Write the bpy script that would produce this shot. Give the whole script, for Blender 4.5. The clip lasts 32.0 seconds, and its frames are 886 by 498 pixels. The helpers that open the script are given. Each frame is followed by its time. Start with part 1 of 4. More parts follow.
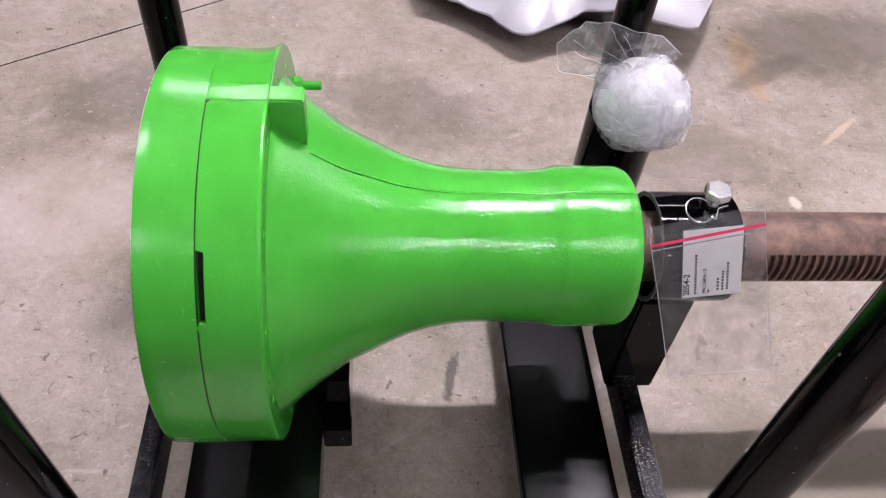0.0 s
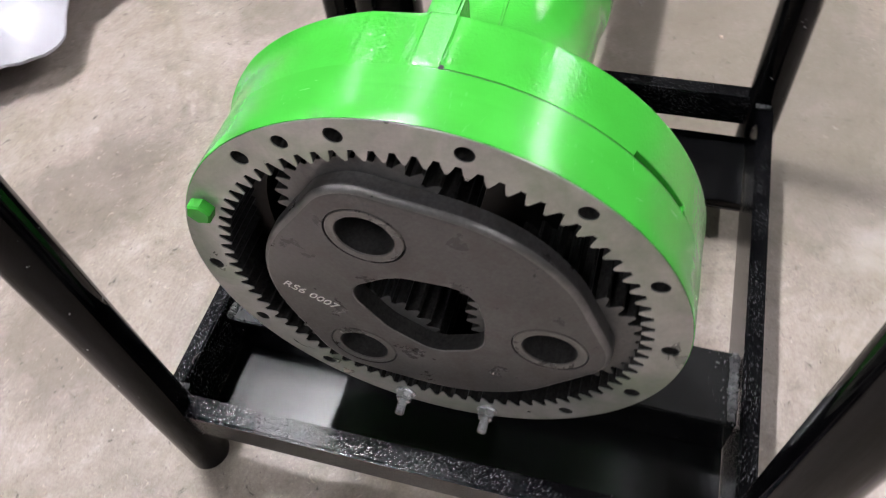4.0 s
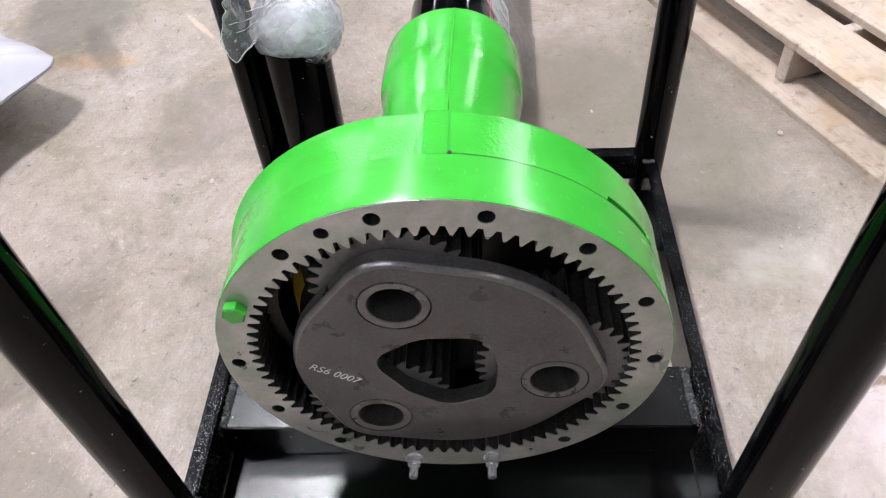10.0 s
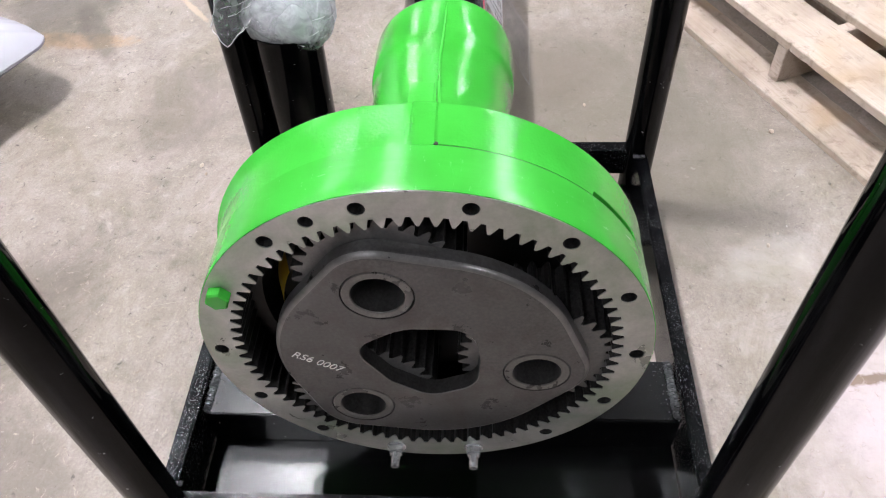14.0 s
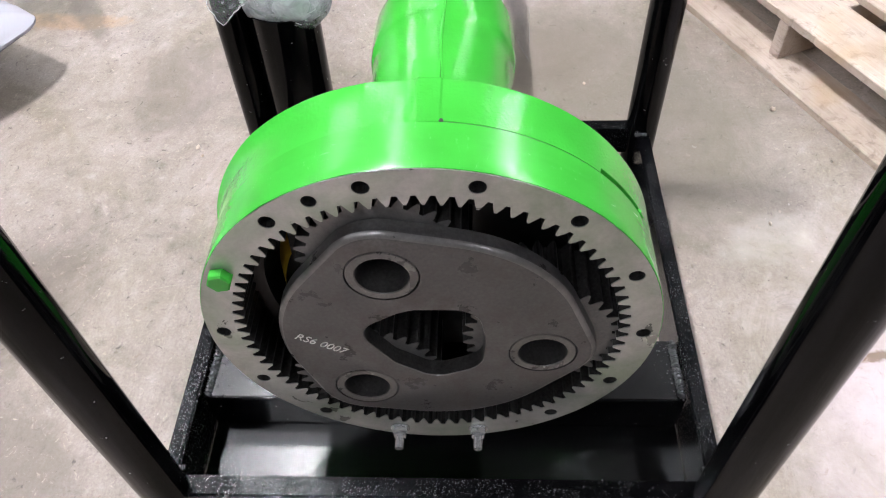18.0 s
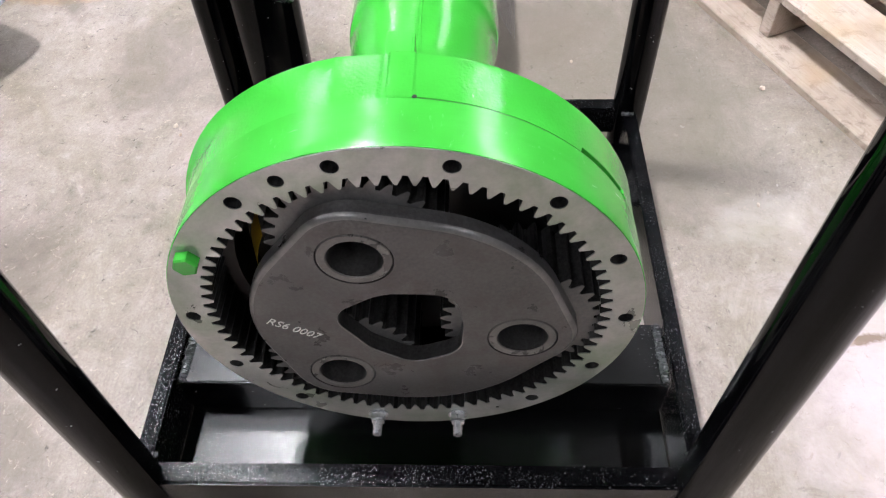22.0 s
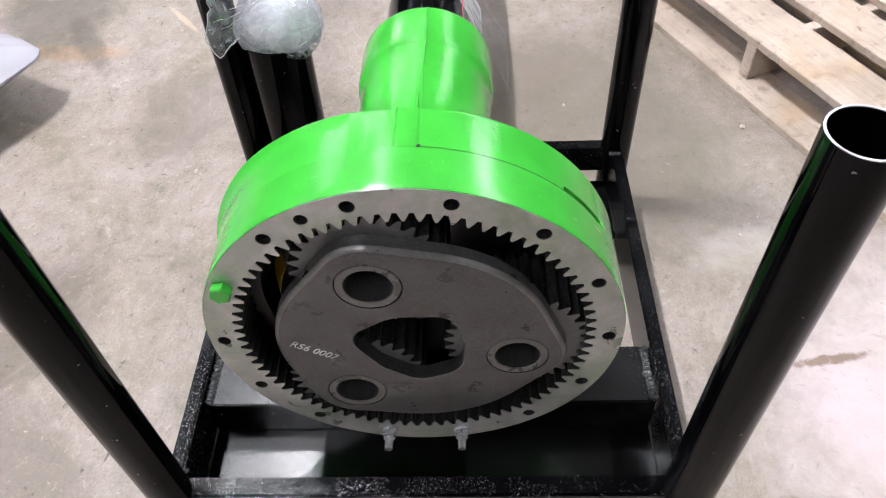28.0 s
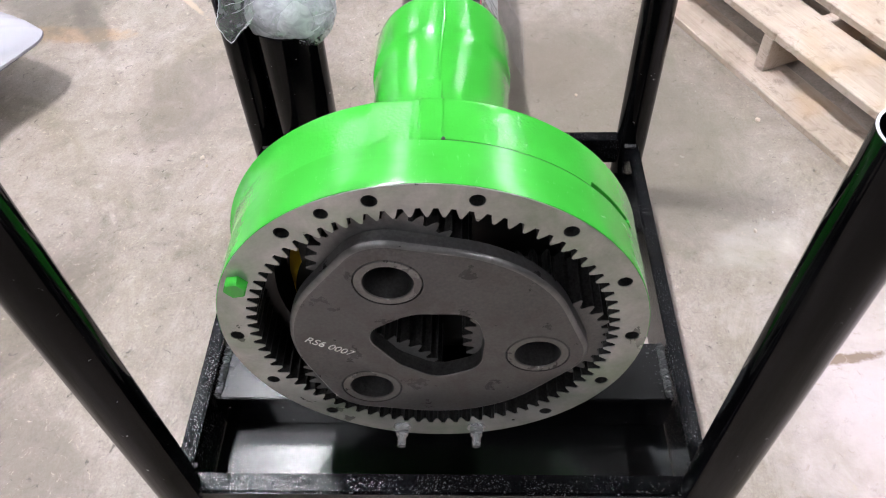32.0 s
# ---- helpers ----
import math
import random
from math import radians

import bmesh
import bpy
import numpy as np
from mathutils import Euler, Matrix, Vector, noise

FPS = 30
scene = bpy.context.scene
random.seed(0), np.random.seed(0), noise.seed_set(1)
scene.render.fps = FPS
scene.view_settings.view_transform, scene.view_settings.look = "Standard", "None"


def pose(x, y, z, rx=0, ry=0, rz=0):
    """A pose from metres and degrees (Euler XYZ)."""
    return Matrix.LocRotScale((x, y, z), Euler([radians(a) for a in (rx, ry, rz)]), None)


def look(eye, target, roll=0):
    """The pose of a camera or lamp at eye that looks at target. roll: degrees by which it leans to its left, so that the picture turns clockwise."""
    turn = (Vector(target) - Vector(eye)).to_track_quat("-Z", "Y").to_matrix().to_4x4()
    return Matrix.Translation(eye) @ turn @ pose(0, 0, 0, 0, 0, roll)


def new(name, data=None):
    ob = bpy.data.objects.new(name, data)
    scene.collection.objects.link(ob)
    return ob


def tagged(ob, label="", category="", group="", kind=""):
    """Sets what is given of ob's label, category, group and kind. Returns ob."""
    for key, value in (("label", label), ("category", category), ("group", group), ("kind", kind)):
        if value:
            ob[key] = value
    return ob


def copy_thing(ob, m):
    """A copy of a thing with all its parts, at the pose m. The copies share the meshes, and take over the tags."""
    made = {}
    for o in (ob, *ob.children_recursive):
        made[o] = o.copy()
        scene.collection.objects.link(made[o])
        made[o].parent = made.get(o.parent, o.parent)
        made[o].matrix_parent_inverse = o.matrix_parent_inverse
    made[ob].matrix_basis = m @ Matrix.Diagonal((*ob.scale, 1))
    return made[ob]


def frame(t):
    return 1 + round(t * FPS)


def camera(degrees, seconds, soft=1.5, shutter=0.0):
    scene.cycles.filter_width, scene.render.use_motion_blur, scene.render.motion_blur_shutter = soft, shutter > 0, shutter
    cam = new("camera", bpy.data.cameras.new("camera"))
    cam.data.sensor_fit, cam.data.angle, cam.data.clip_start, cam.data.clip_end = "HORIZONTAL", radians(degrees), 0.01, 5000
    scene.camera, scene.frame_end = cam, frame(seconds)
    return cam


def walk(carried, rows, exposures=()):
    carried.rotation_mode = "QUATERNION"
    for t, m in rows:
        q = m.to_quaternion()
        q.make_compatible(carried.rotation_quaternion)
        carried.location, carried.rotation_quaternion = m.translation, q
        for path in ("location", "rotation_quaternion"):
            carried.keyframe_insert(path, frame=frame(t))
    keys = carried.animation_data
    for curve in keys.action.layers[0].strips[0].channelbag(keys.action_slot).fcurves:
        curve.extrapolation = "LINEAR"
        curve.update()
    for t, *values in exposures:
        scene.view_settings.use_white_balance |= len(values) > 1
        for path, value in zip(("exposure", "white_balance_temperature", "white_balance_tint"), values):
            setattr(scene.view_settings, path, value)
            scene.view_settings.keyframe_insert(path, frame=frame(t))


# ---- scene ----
# The camera and its way: seconds, eye, a point ahead of it, roll.
cam = camera(60.73, 32.0, soft=1.1, shutter=0.5)
PATH = [
    (0, (0.2679, -0.7592, 1.3285), (0.3603, -0.1052, 0.5777), 6.25),
    (0.5, (0.2697, -0.7593, 1.3297), (0.3647, -0.1071, 0.5776), 6.01),
    (1, (0.2754, -0.7589, 1.3297), (0.3777, -0.1114, 0.5745), 5.27),
    (1.5, (0.2602, -0.7450, 1.3231), (0.3847, -0.1089, 0.5616), 3.52),
    (2, (0.1650, -0.7070, 1.2930), (0.5330, 0.5060, -0.2540), 0.90),
    (2.5, (0.0000, -0.5430, 1.2470), (0.5650, 0.5350, -0.3400), -2.50),
    (3, (-0.1470, -0.4210, 1.2190), (0.6460, 0.4820, -0.3810), -4.30),
    (3.5, (-0.3030, -0.3010, 1.1990), (0.6640, 0.3620, -0.4210), -7.30),
    (5.5, (-0.4781, -0.0375, 1.1716), (0.1642, 0.0028, 0.4063), -4.40),
    (6, (-0.4793, -0.0465, 1.1745), (0.1728, -0.0168, 0.4169), -3.51),
    (6.5, (-0.5003, -0.0475, 1.2004), (0.1587, -0.0202, 0.4488), -3.10),
    (7, (-0.5376, -0.0516, 1.2578), (0.1241, -0.0198, 0.5086), -3.17),
    (7.5, (-0.5568, -0.0583, 1.2703), (0.1058, -0.0170, 0.5224), -3.76),
    (8, (-0.5558, -0.0654, 1.2618), (0.1067, -0.0137, 0.5145), -4.52),
    (8.5, (-0.5561, -0.0669, 1.2738), (0.1100, -0.0034, 0.5307), -5.41),
    (9, (-0.5513, -0.0699, 1.2766), (0.1176, -0.0016, 0.5363), -5.69),
    (9.5, (-0.5458, -0.0731, 1.2718), (0.1259, -0.0058, 0.5340), -5.44),
    (10, (-0.5387, -0.0613, 1.2683), (0.1331, 0.0003, 0.5301), -4.97),
    (10.5, (-0.5364, -0.0585, 1.2622), (0.1343, -0.0045, 0.5224), -4.36),
    (11, (-0.5310, -0.0544, 1.2597), (0.1382, -0.0052, 0.5183), -3.97),
    (11.5, (-0.5271, -0.0489, 1.2627), (0.1411, -0.0017, 0.5201), -3.71),
    (12, (-0.5337, -0.0575, 1.2615), (0.1337, -0.0104, 0.5183), -3.48),
    (12.5, (-0.5444, -0.0578, 1.2621), (0.1208, -0.0088, 0.5171), -3.36),
    (13, (-0.5363, -0.0685, 1.2616), (0.1273, -0.0182, 0.5152), -3.18),
    (13.5, (-0.5379, -0.0677, 1.2582), (0.1244, -0.0161, 0.5107), -3.07),
    (14, (-0.5371, -0.0705, 1.2698), (0.1244, -0.0184, 0.5217), -3.06),
    (14.5, (-0.5374, -0.0690, 1.2674), (0.1243, -0.0190, 0.5193), -3.04),
    (16.5, (-0.5358, -0.0676, 1.2632), (0.1160, -0.0193, 0.5063), -3.14),
    (17, (-0.5324, -0.0670, 1.2598), (0.1172, -0.0192, 0.5011), -3.03),
    (17.5, (-0.5277, -0.0634, 1.2609), (0.1195, -0.0166, 0.5000), -3.02),
    (18, (-0.5312, -0.0585, 1.2578), (0.1129, -0.0128, 0.4943), -3.16),
    (18.5, (-0.5330, -0.0589, 1.2570), (0.1066, -0.0161, 0.4896), -3.30),
    (19, (-0.5214, -0.0625, 1.2500), (0.1126, -0.0233, 0.4777), -3.41),
    (19.5, (-0.5081, -0.0646, 1.2369), (0.1219, -0.0287, 0.4612), -3.24),
    (20, (-0.5132, -0.0647, 1.2351), (0.1122, -0.0296, 0.4556), -2.98),
    (20.5, (-0.5140, -0.0735, 1.2311), (0.1071, -0.0378, 0.4482), -2.69),
    (21, (-0.5188, -0.0683, 1.2253), (0.0994, -0.0313, 0.4402), -2.48),
    (21.5, (-0.5153, -0.0666, 1.2301), (0.1040, -0.0301, 0.4458), -2.46),
    (22, (-0.5098, -0.0745, 1.2346), (0.1150, -0.0406, 0.4547), -2.39),
    (22.5, (-0.5291, -0.0764, 1.2529), (0.1058, -0.0486, 0.4808), -2.19),
    (23, (-0.5795, -0.0640, 1.2812), (0.0675, -0.0422, 0.5190), -2.00),
    (23.5, (-0.6061, -0.0527, 1.2886), (0.0522, -0.0362, 0.5360), -1.78),
    (24, (-0.6169, -0.0494, 1.3003), (0.0494, -0.0321, 0.5547), -1.88),
    (24.5, (-0.5965, -0.0661, 1.3074), (0.0728, -0.0444, 0.5647), -2.20),
    (25, (-0.5900, -0.0759, 1.3157), (0.0785, -0.0495, 0.5724), -2.54),
    (25.5, (-0.5878, -0.0820, 1.3121), (0.0787, -0.0509, 0.5673), -2.95),
    (27.5, (-0.5941, -0.0840, 1.3148), (0.0710, -0.0452, 0.5690), -3.37),
    (28, (-0.5944, -0.0822, 1.3198), (0.0685, -0.0422, 0.5722), -3.59),
    (28.5, (-0.5921, -0.0755, 1.3075), (0.0662, -0.0340, 0.5559), -3.91),
    (29, (-0.5886, -0.0704, 1.3017), (0.0655, -0.0283, 0.5464), -4.10),
    (29.5, (-0.5859, -0.0724, 1.3046), (0.0643, -0.0308, 0.5460), -4.07),
    (30, (-0.5873, -0.0665, 1.3020), (0.0610, -0.0257, 0.5417), -3.85),
    (30.5, (-0.5850, -0.0646, 1.3022), (0.0631, -0.0255, 0.5416), -3.44),
    (31, (-0.5830, -0.0604, 1.3081), (0.0657, -0.0211, 0.5480), -3.11),
    (31.5, (-0.5752, -0.0612, 1.3104), (0.0749, -0.0229, 0.5514), -2.88),
    (32, (-0.5685, -0.0513, 1.3075), (0.0813, -0.0144, 0.5483), -2.69),
]
walk(cam, [(t, look(eye, ahead, roll)) for t, eye, ahead, roll in PATH], ((0, -0.12, 6260, 22), (1.8, -0.12, 6260, 22), (3.2, 0.01, 6240, 14), (5.5, 0.24, 6050, 11), (6.5, 0.20, 6050, 11), (9, 0.16, 6030, 11), (16.5, 0.17, 6030, 11), (19.5, 0.25, 6020, 11), (22.2, 0.25, 6020, 11), (23.5, 0.17, 6020, 11), (32, 0.17, 6010, 11)))

# ------------------------------------------------------------------ light
scene.view_settings.exposure = 0.0
world = bpy.data.worlds.new("hall_air")
world.use_nodes = True
scene.world = world
world.node_tree.nodes["Background"].inputs[0].default_value = (0.85, 0.93, 1.0, 1)
world.node_tree.nodes["Background"].inputs[1].default_value = 0.004

AXIS = 0.4655          # height of the axle's centre line
TURN = 2 * math.pi


# ------------------------------------------------------------------ materials
def material(name, base, rough=0.5, metal=0.0, spec=0.5):
    m = bpy.data.materials.new(name)
    m.use_nodes = True
    b = m.node_tree.nodes["Principled BSDF"]
    b.inputs["Base Color"].default_value = (*base, 1)
    b.inputs["Roughness"].default_value = rough
    b.inputs["Metallic"].default_value = metal
    b.inputs["Specular IOR Level"].default_value = spec
    return m, m.node_tree, b


def node(tree, kind, **values):
    n = tree.nodes.new(kind)
    for key, value in values.items():
        n.inputs[key.replace("_", " ")].default_value = value
    return n


def ramp(tree, source, stops):
    r = tree.nodes.new("ShaderNodeValToRGB")
    while len(r.color_ramp.elements) < len(stops):
        r.color_ramp.elements.new(0.5)
    for e, (at, colour) in zip(r.color_ramp.elements, stops):
        e.position, e.color = at, (*colour, 1) if len(colour) == 3 else colour
    tree.links.new(source, r.inputs[0])
    return r.outputs[0]


def coords(tree, kind="Object", scale=(1, 1, 1)):
    c = tree.nodes.new("ShaderNodeTexCoord")
    m = tree.nodes.new("ShaderNodeMapping")
    m.inputs["Scale"].default_value = scale
    tree.links.new(c.outputs[kind], m.inputs[0])
    return m.outputs[0]


def noise_of(tree, vector, scale, detail=4.0, rough=0.55, distortion=0.0):
    n = node(tree, "ShaderNodeTexNoise", Scale=scale, Detail=detail, Roughness=rough, Distortion=distortion)
    tree.links.new(vector, n.inputs["Vector"])
    return n.outputs["Fac"]


def mix(tree, fac, a, b, blend="MIX"):
    n = tree.nodes.new("ShaderNodeMix")
    n.data_type, n.blend_type = "RGBA", blend
    for socket, v in ((n.inputs[0], fac), (n.inputs[6], a), (n.inputs[7], b)):
        if isinstance(v, (int, float)):
            socket.default_value = v
        elif isinstance(v, tuple):
            socket.default_value = (*v, 1)
        else:
            tree.links.new(v, socket)
    return n.outputs[2]


def bump(tree, bsdf, height, strength=0.2, distance=0.002):
    n = node(tree, "ShaderNodeBump", Strength=strength, Distance=distance)
    tree.links.new(height, n.inputs["Height"])
    tree.links.new(n.outputs[0], bsdf.inputs["Normal"])


def tone_patch(tree, colour, base, centre, size, turn, tint, strength, ragged=0.5, scale=14):
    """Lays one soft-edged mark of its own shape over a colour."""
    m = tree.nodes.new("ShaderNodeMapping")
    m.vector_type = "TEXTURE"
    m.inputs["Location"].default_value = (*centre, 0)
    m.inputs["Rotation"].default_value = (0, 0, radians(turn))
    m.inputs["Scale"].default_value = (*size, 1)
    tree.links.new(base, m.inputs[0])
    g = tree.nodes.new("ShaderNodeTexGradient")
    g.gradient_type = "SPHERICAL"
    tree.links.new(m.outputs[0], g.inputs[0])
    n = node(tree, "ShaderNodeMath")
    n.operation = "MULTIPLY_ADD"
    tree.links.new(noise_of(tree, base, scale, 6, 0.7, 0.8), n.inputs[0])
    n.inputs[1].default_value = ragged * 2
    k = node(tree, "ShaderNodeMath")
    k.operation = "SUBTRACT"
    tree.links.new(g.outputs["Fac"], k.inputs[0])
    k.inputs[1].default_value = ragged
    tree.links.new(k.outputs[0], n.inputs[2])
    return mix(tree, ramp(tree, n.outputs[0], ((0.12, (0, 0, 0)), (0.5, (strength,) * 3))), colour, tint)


def concrete():
    m, t, b = material("sealed_concrete", (0.25, 0.23, 0.2), 0.5, 0.0, 0.3)
    v = coords(t)
    big = noise_of(t, v, 0.9, 5, 0.6, 0.6)
    mid = noise_of(t, v, 4.2, 9, 0.74, 0.7)
    small = noise_of(t, v, 19, 8, 0.78, 0.4)
    fine = noise_of(t, v, 170, 4, 0.75)
    c = ramp(t, big, ((0.36, (0.190, 0.168, 0.134)), (0.48, (0.250, 0.222, 0.188)), (0.56, (0.300, 0.263, 0.238)), (0.66, (0.395, 0.347, 0.328))))
    c = mix(t, 0.62, c, ramp(t, mid, ((0.32, (0.075, 0.066, 0.054)), (0.43, (0.200, 0.177, 0.150)), (0.54, (0.275, 0.243, 0.214)), (0.62, (0.33, 0.292, 0.268)), (0.74, (0.56, 0.52, 0.50)))))
    c = mix(t, 0.28, c, ramp(t, small, ((0.34, (0.055, 0.048, 0.040)), (0.45, (0.225, 0.200, 0.172)), (0.57, (0.285, 0.255, 0.228)), (0.72, (0.62, 0.59, 0.57)))))
    c = mix(t, 0.12, c, ramp(t, fine, ((0.34, (0.05, 0.043, 0.036)), (0.66, (0.56, 0.53, 0.50)))))
    # paste swirls left by the trowel
    swirl = noise_of(t, coords(t, "Object", (1, 1.9, 1)), 2.6, 7, 0.62, 2.6)
    c = mix(t, ramp(t, swirl, ((0.44, (0, 0, 0)), (0.50, (0.16,) * 3), (0.56, (0, 0, 0)))), c, (0.150, 0.132, 0.108))
    c = mix(t, ramp(t, swirl, ((0.60, (0, 0, 0)), (0.70, (0.45,) * 3))), c, (0.42, 0.372, 0.352))
    # pits, pale grit and thin pores
    for scale, low, high, tint in ((42, 0.69, 0.74, (0.055, 0.048, 0.042)), (95, 0.705, 0.745, (0.05, 0.045, 0.04)), (58, 0.72, 0.765, (0.54, 0.51, 0.48)), (13, 0.70, 0.77, (0.10, 0.088, 0.072)), (7, 0.66, 0.80, (0.12, 0.106, 0.088))):
        c = mix(t, ramp(t, noise_of(t, v, scale, 3, 0.5, 0.8), ((low, (0, 0, 0)), (high, (0.65,) * 3))), c, tint)
    # scrapes that run in several ways
    for turn, stretch, tint, amount in ((20, (1.6, 46, 1), (0.075, 0.066, 0.056), 0.45), (75, (2.2, 60, 1), (0.46, 0.43, 0.40), 0.55), (128, (1.8, 52, 1), (0.44, 0.41, 0.38), 0.5), (160, (2.4, 40, 1), (0.085, 0.075, 0.062), 0.4)):
        way = t.nodes.new("ShaderNodeMapping")
        way.inputs["Rotation"].default_value = (0, 0, radians(turn))
        t.links.new(v, way.inputs[0])
        long = t.nodes.new("ShaderNodeMapping")
        long.inputs["Scale"].default_value = stretch
        t.links.new(way.outputs[0], long.inputs[0])
        scuff = noise_of(t, long.outputs[0], 2.0 + turn * 0.004, 5, 0.7, 0.5)
        c = mix(t, ramp(t, scuff, ((0.70, (0, 0, 0)), (0.80, (amount,) * 3))), c, tint)
    for centre, size, turn, tint, amount, ragged, scale in (
            ((1.43, 1.17), (0.06, 0.24), -3, (0.33, 0.21, 0.10), 0.6, 0.45, 24),
            ((1.48, 1.13), (0.28, 0.055), 32, (0.085, 0.075, 0.06), 0.6, 0.40, 14),
            ((0.428, 0.055), (0.017, 0.085), -12, (0.055, 0.05, 0.046), 0.85, 0.8, 42),
            ((0.56, -0.69), (0.09, 0.16), 25, (0.42, 0.395, 0.37), 0.6, 0.35, 16),
            # broad pinkish patch, paler than the floor round it
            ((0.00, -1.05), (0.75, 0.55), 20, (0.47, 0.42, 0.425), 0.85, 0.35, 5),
            ((0.26, -0.80), (0.016, 0.11), 8, (0.16, 0.11, 0.07), 0.85, 0.65, 45),
            ((-0.40, 0.95), (0.30, 0.20), 30, (0.10, 0.088, 0.075), 0.6, 0.5, 9),
            ((0.35, 0.92), (0.34, 0.20), -15, (0.115, 0.10, 0.083), 0.6, 0.55, 8),
            ((0.02, 0.78), (0.22, 0.14), 50, (0.13, 0.115, 0.095), 0.55, 0.55, 11),
            ((1.36, 0.56), (0.022, 0.032), 0, (0.56, 0.54, 0.52), 0.9, 0.6, 60),
            ((1.60, 0.85), (0.15, 0.014), 40, (0.42, 0.33, 0.24), 0.7, 0.7, 60),
            ((1.12, 0.74), (0.30, 0.20), 10, (0.12, 0.105, 0.085), 0.5, 0.5, 10),
            ((1.75, 1.30), (0.50, 0.26), 15, (0.085, 0.075, 0.064), 0.65, 0.55, 9),
            # Broad olive darkening stands in for weaker light towards the pallet.
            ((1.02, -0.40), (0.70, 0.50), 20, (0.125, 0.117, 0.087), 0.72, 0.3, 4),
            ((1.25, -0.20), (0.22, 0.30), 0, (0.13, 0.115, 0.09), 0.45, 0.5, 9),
            ((-0.45, 0.52), (0.30, 0.24), 0, (0.42, 0.37, 0.355), 0.5, 0.45, 7)):
        c = tone_patch(t, c, v, centre, size, turn, tint, amount, ragged, scale)
    # old sealer, yellowed in patches
    sealer = noise_of(t, v, 2.3, 6, 0.66, 0.9)
    c = mix(t, 1.0, c, ramp(t, sealer, ((0.36, (0.87, 0.835, 0.755)), (0.50, (1.05, 1.0, 0.985)), (0.62, (1.14, 1.08, 1.10)))), "MULTIPLY")
    t.links.new(c, b.inputs["Base Color"])
    t.links.new(ramp(t, mid, ((0.3, (0.34,) * 3), (0.7, (0.58,) * 3))), b.inputs["Roughness"])
    bump(t, b, small, 0.2, 0.002)
    return m


def green_enamel():
    m, t, b = material("green_enamel", (0.022, 0.30, 0.016), 0.1)
    v = coords(t)
    peel = noise_of(t, v, 235, 2.5, 0.5)
    soft = noise_of(t, v, 7, 3, 0.5)
    c = ramp(t, soft, ((0.3, (0.042, 0.33, 0.030)), (0.7, (0.058, 0.42, 0.044))))
    nick = noise_of(t, v, 47, 3, 0.6, 0.5)
    c = mix(t, ramp(t, nick, ((0.775, (0, 0, 0)), (0.79, (0.9,) * 3))), c, (0.03, 0.05, 0.02))
    t.links.new(c, b.inputs["Base Color"])
    t.links.new(ramp(t, soft, ((0.3, (0.07,) * 3), (0.7, (0.11,) * 3))), b.inputs["Roughness"])
    bump(t, b, peel, 0.50, 0.0011)
    return m


def smooth_green():
    m, t, b = material("smooth_green_enamel", (0.03, 0.36, 0.02), 0.3)
    v = coords(t)
    soft = noise_of(t, v, 9, 3, 0.5)
    c = ramp(t, soft, ((0.3, (0.042, 0.34, 0.030)), (0.7, (0.058, 0.42, 0.044))))
    scrape = noise_of(t, coords(t, "Object", (38, 5, 5)), 1.7, 5, 0.75, 1.8)
    c = mix(t, ramp(t, scrape, ((0.74, (0, 0, 0)), (0.84, (0.22,) * 3))), c, (0.16, 0.55, 0.14))
    slant = noise_of(t, coords(t, "Object", (9, 30, 9)), 2.3, 5, 0.75, 2.4)
    c = mix(t, ramp(t, slant, ((0.64, (0, 0, 0)), (0.71, (0.55,) * 3))), c, (0.24, 0.60, 0.22))
    t.links.new(c, b.inputs["Base Color"])
    t.links.new(ramp(t, scrape, ((0.45, (0.22,) * 3), (0.78, (0.30,) * 3))), b.inputs["Roughness"])
    bump(t, b, mix(t, 0.5, noise_of(t, v, 150, 3, 0.5), scrape), 0.13, 0.0015)
    return m


def black_paint(name="black_gloss_paint", rough=0.07, streak=(1, 1, 1), relief=0.05, chipped=0.715):
    m, t, b = material(name, (0.002, 0.002, 0.0025), rough, 0.0, 0.14)
    v = coords(t, "Object", streak)
    wave = noise_of(t, v, 70, 4, 0.6)
    chips = noise_of(t, coords(t), 85, 3, 0.6)
    dust = noise_of(t, v, 9, 5, 0.65)
    c = ramp(t, dust, ((0.45, (0.0009, 0.0009, 0.0012)), (0.8, (0.0045, 0.0045, 0.005))))
    c = mix(t, ramp(t, chips, ((chipped, (0, 0, 0)), (chipped + 0.02, (0.8, 0.8, 0.8)))), c, (0.25, 0.25, 0.25))
    t.links.new(c, b.inputs["Base Color"])
    t.links.new(ramp(t, dust, ((0.3, (rough * 0.8,) * 3), (0.75, (rough * 1.6,) * 3))), b.inputs["Roughness"])
    bump(t, b, wave, relief, 0.0008)
    return m


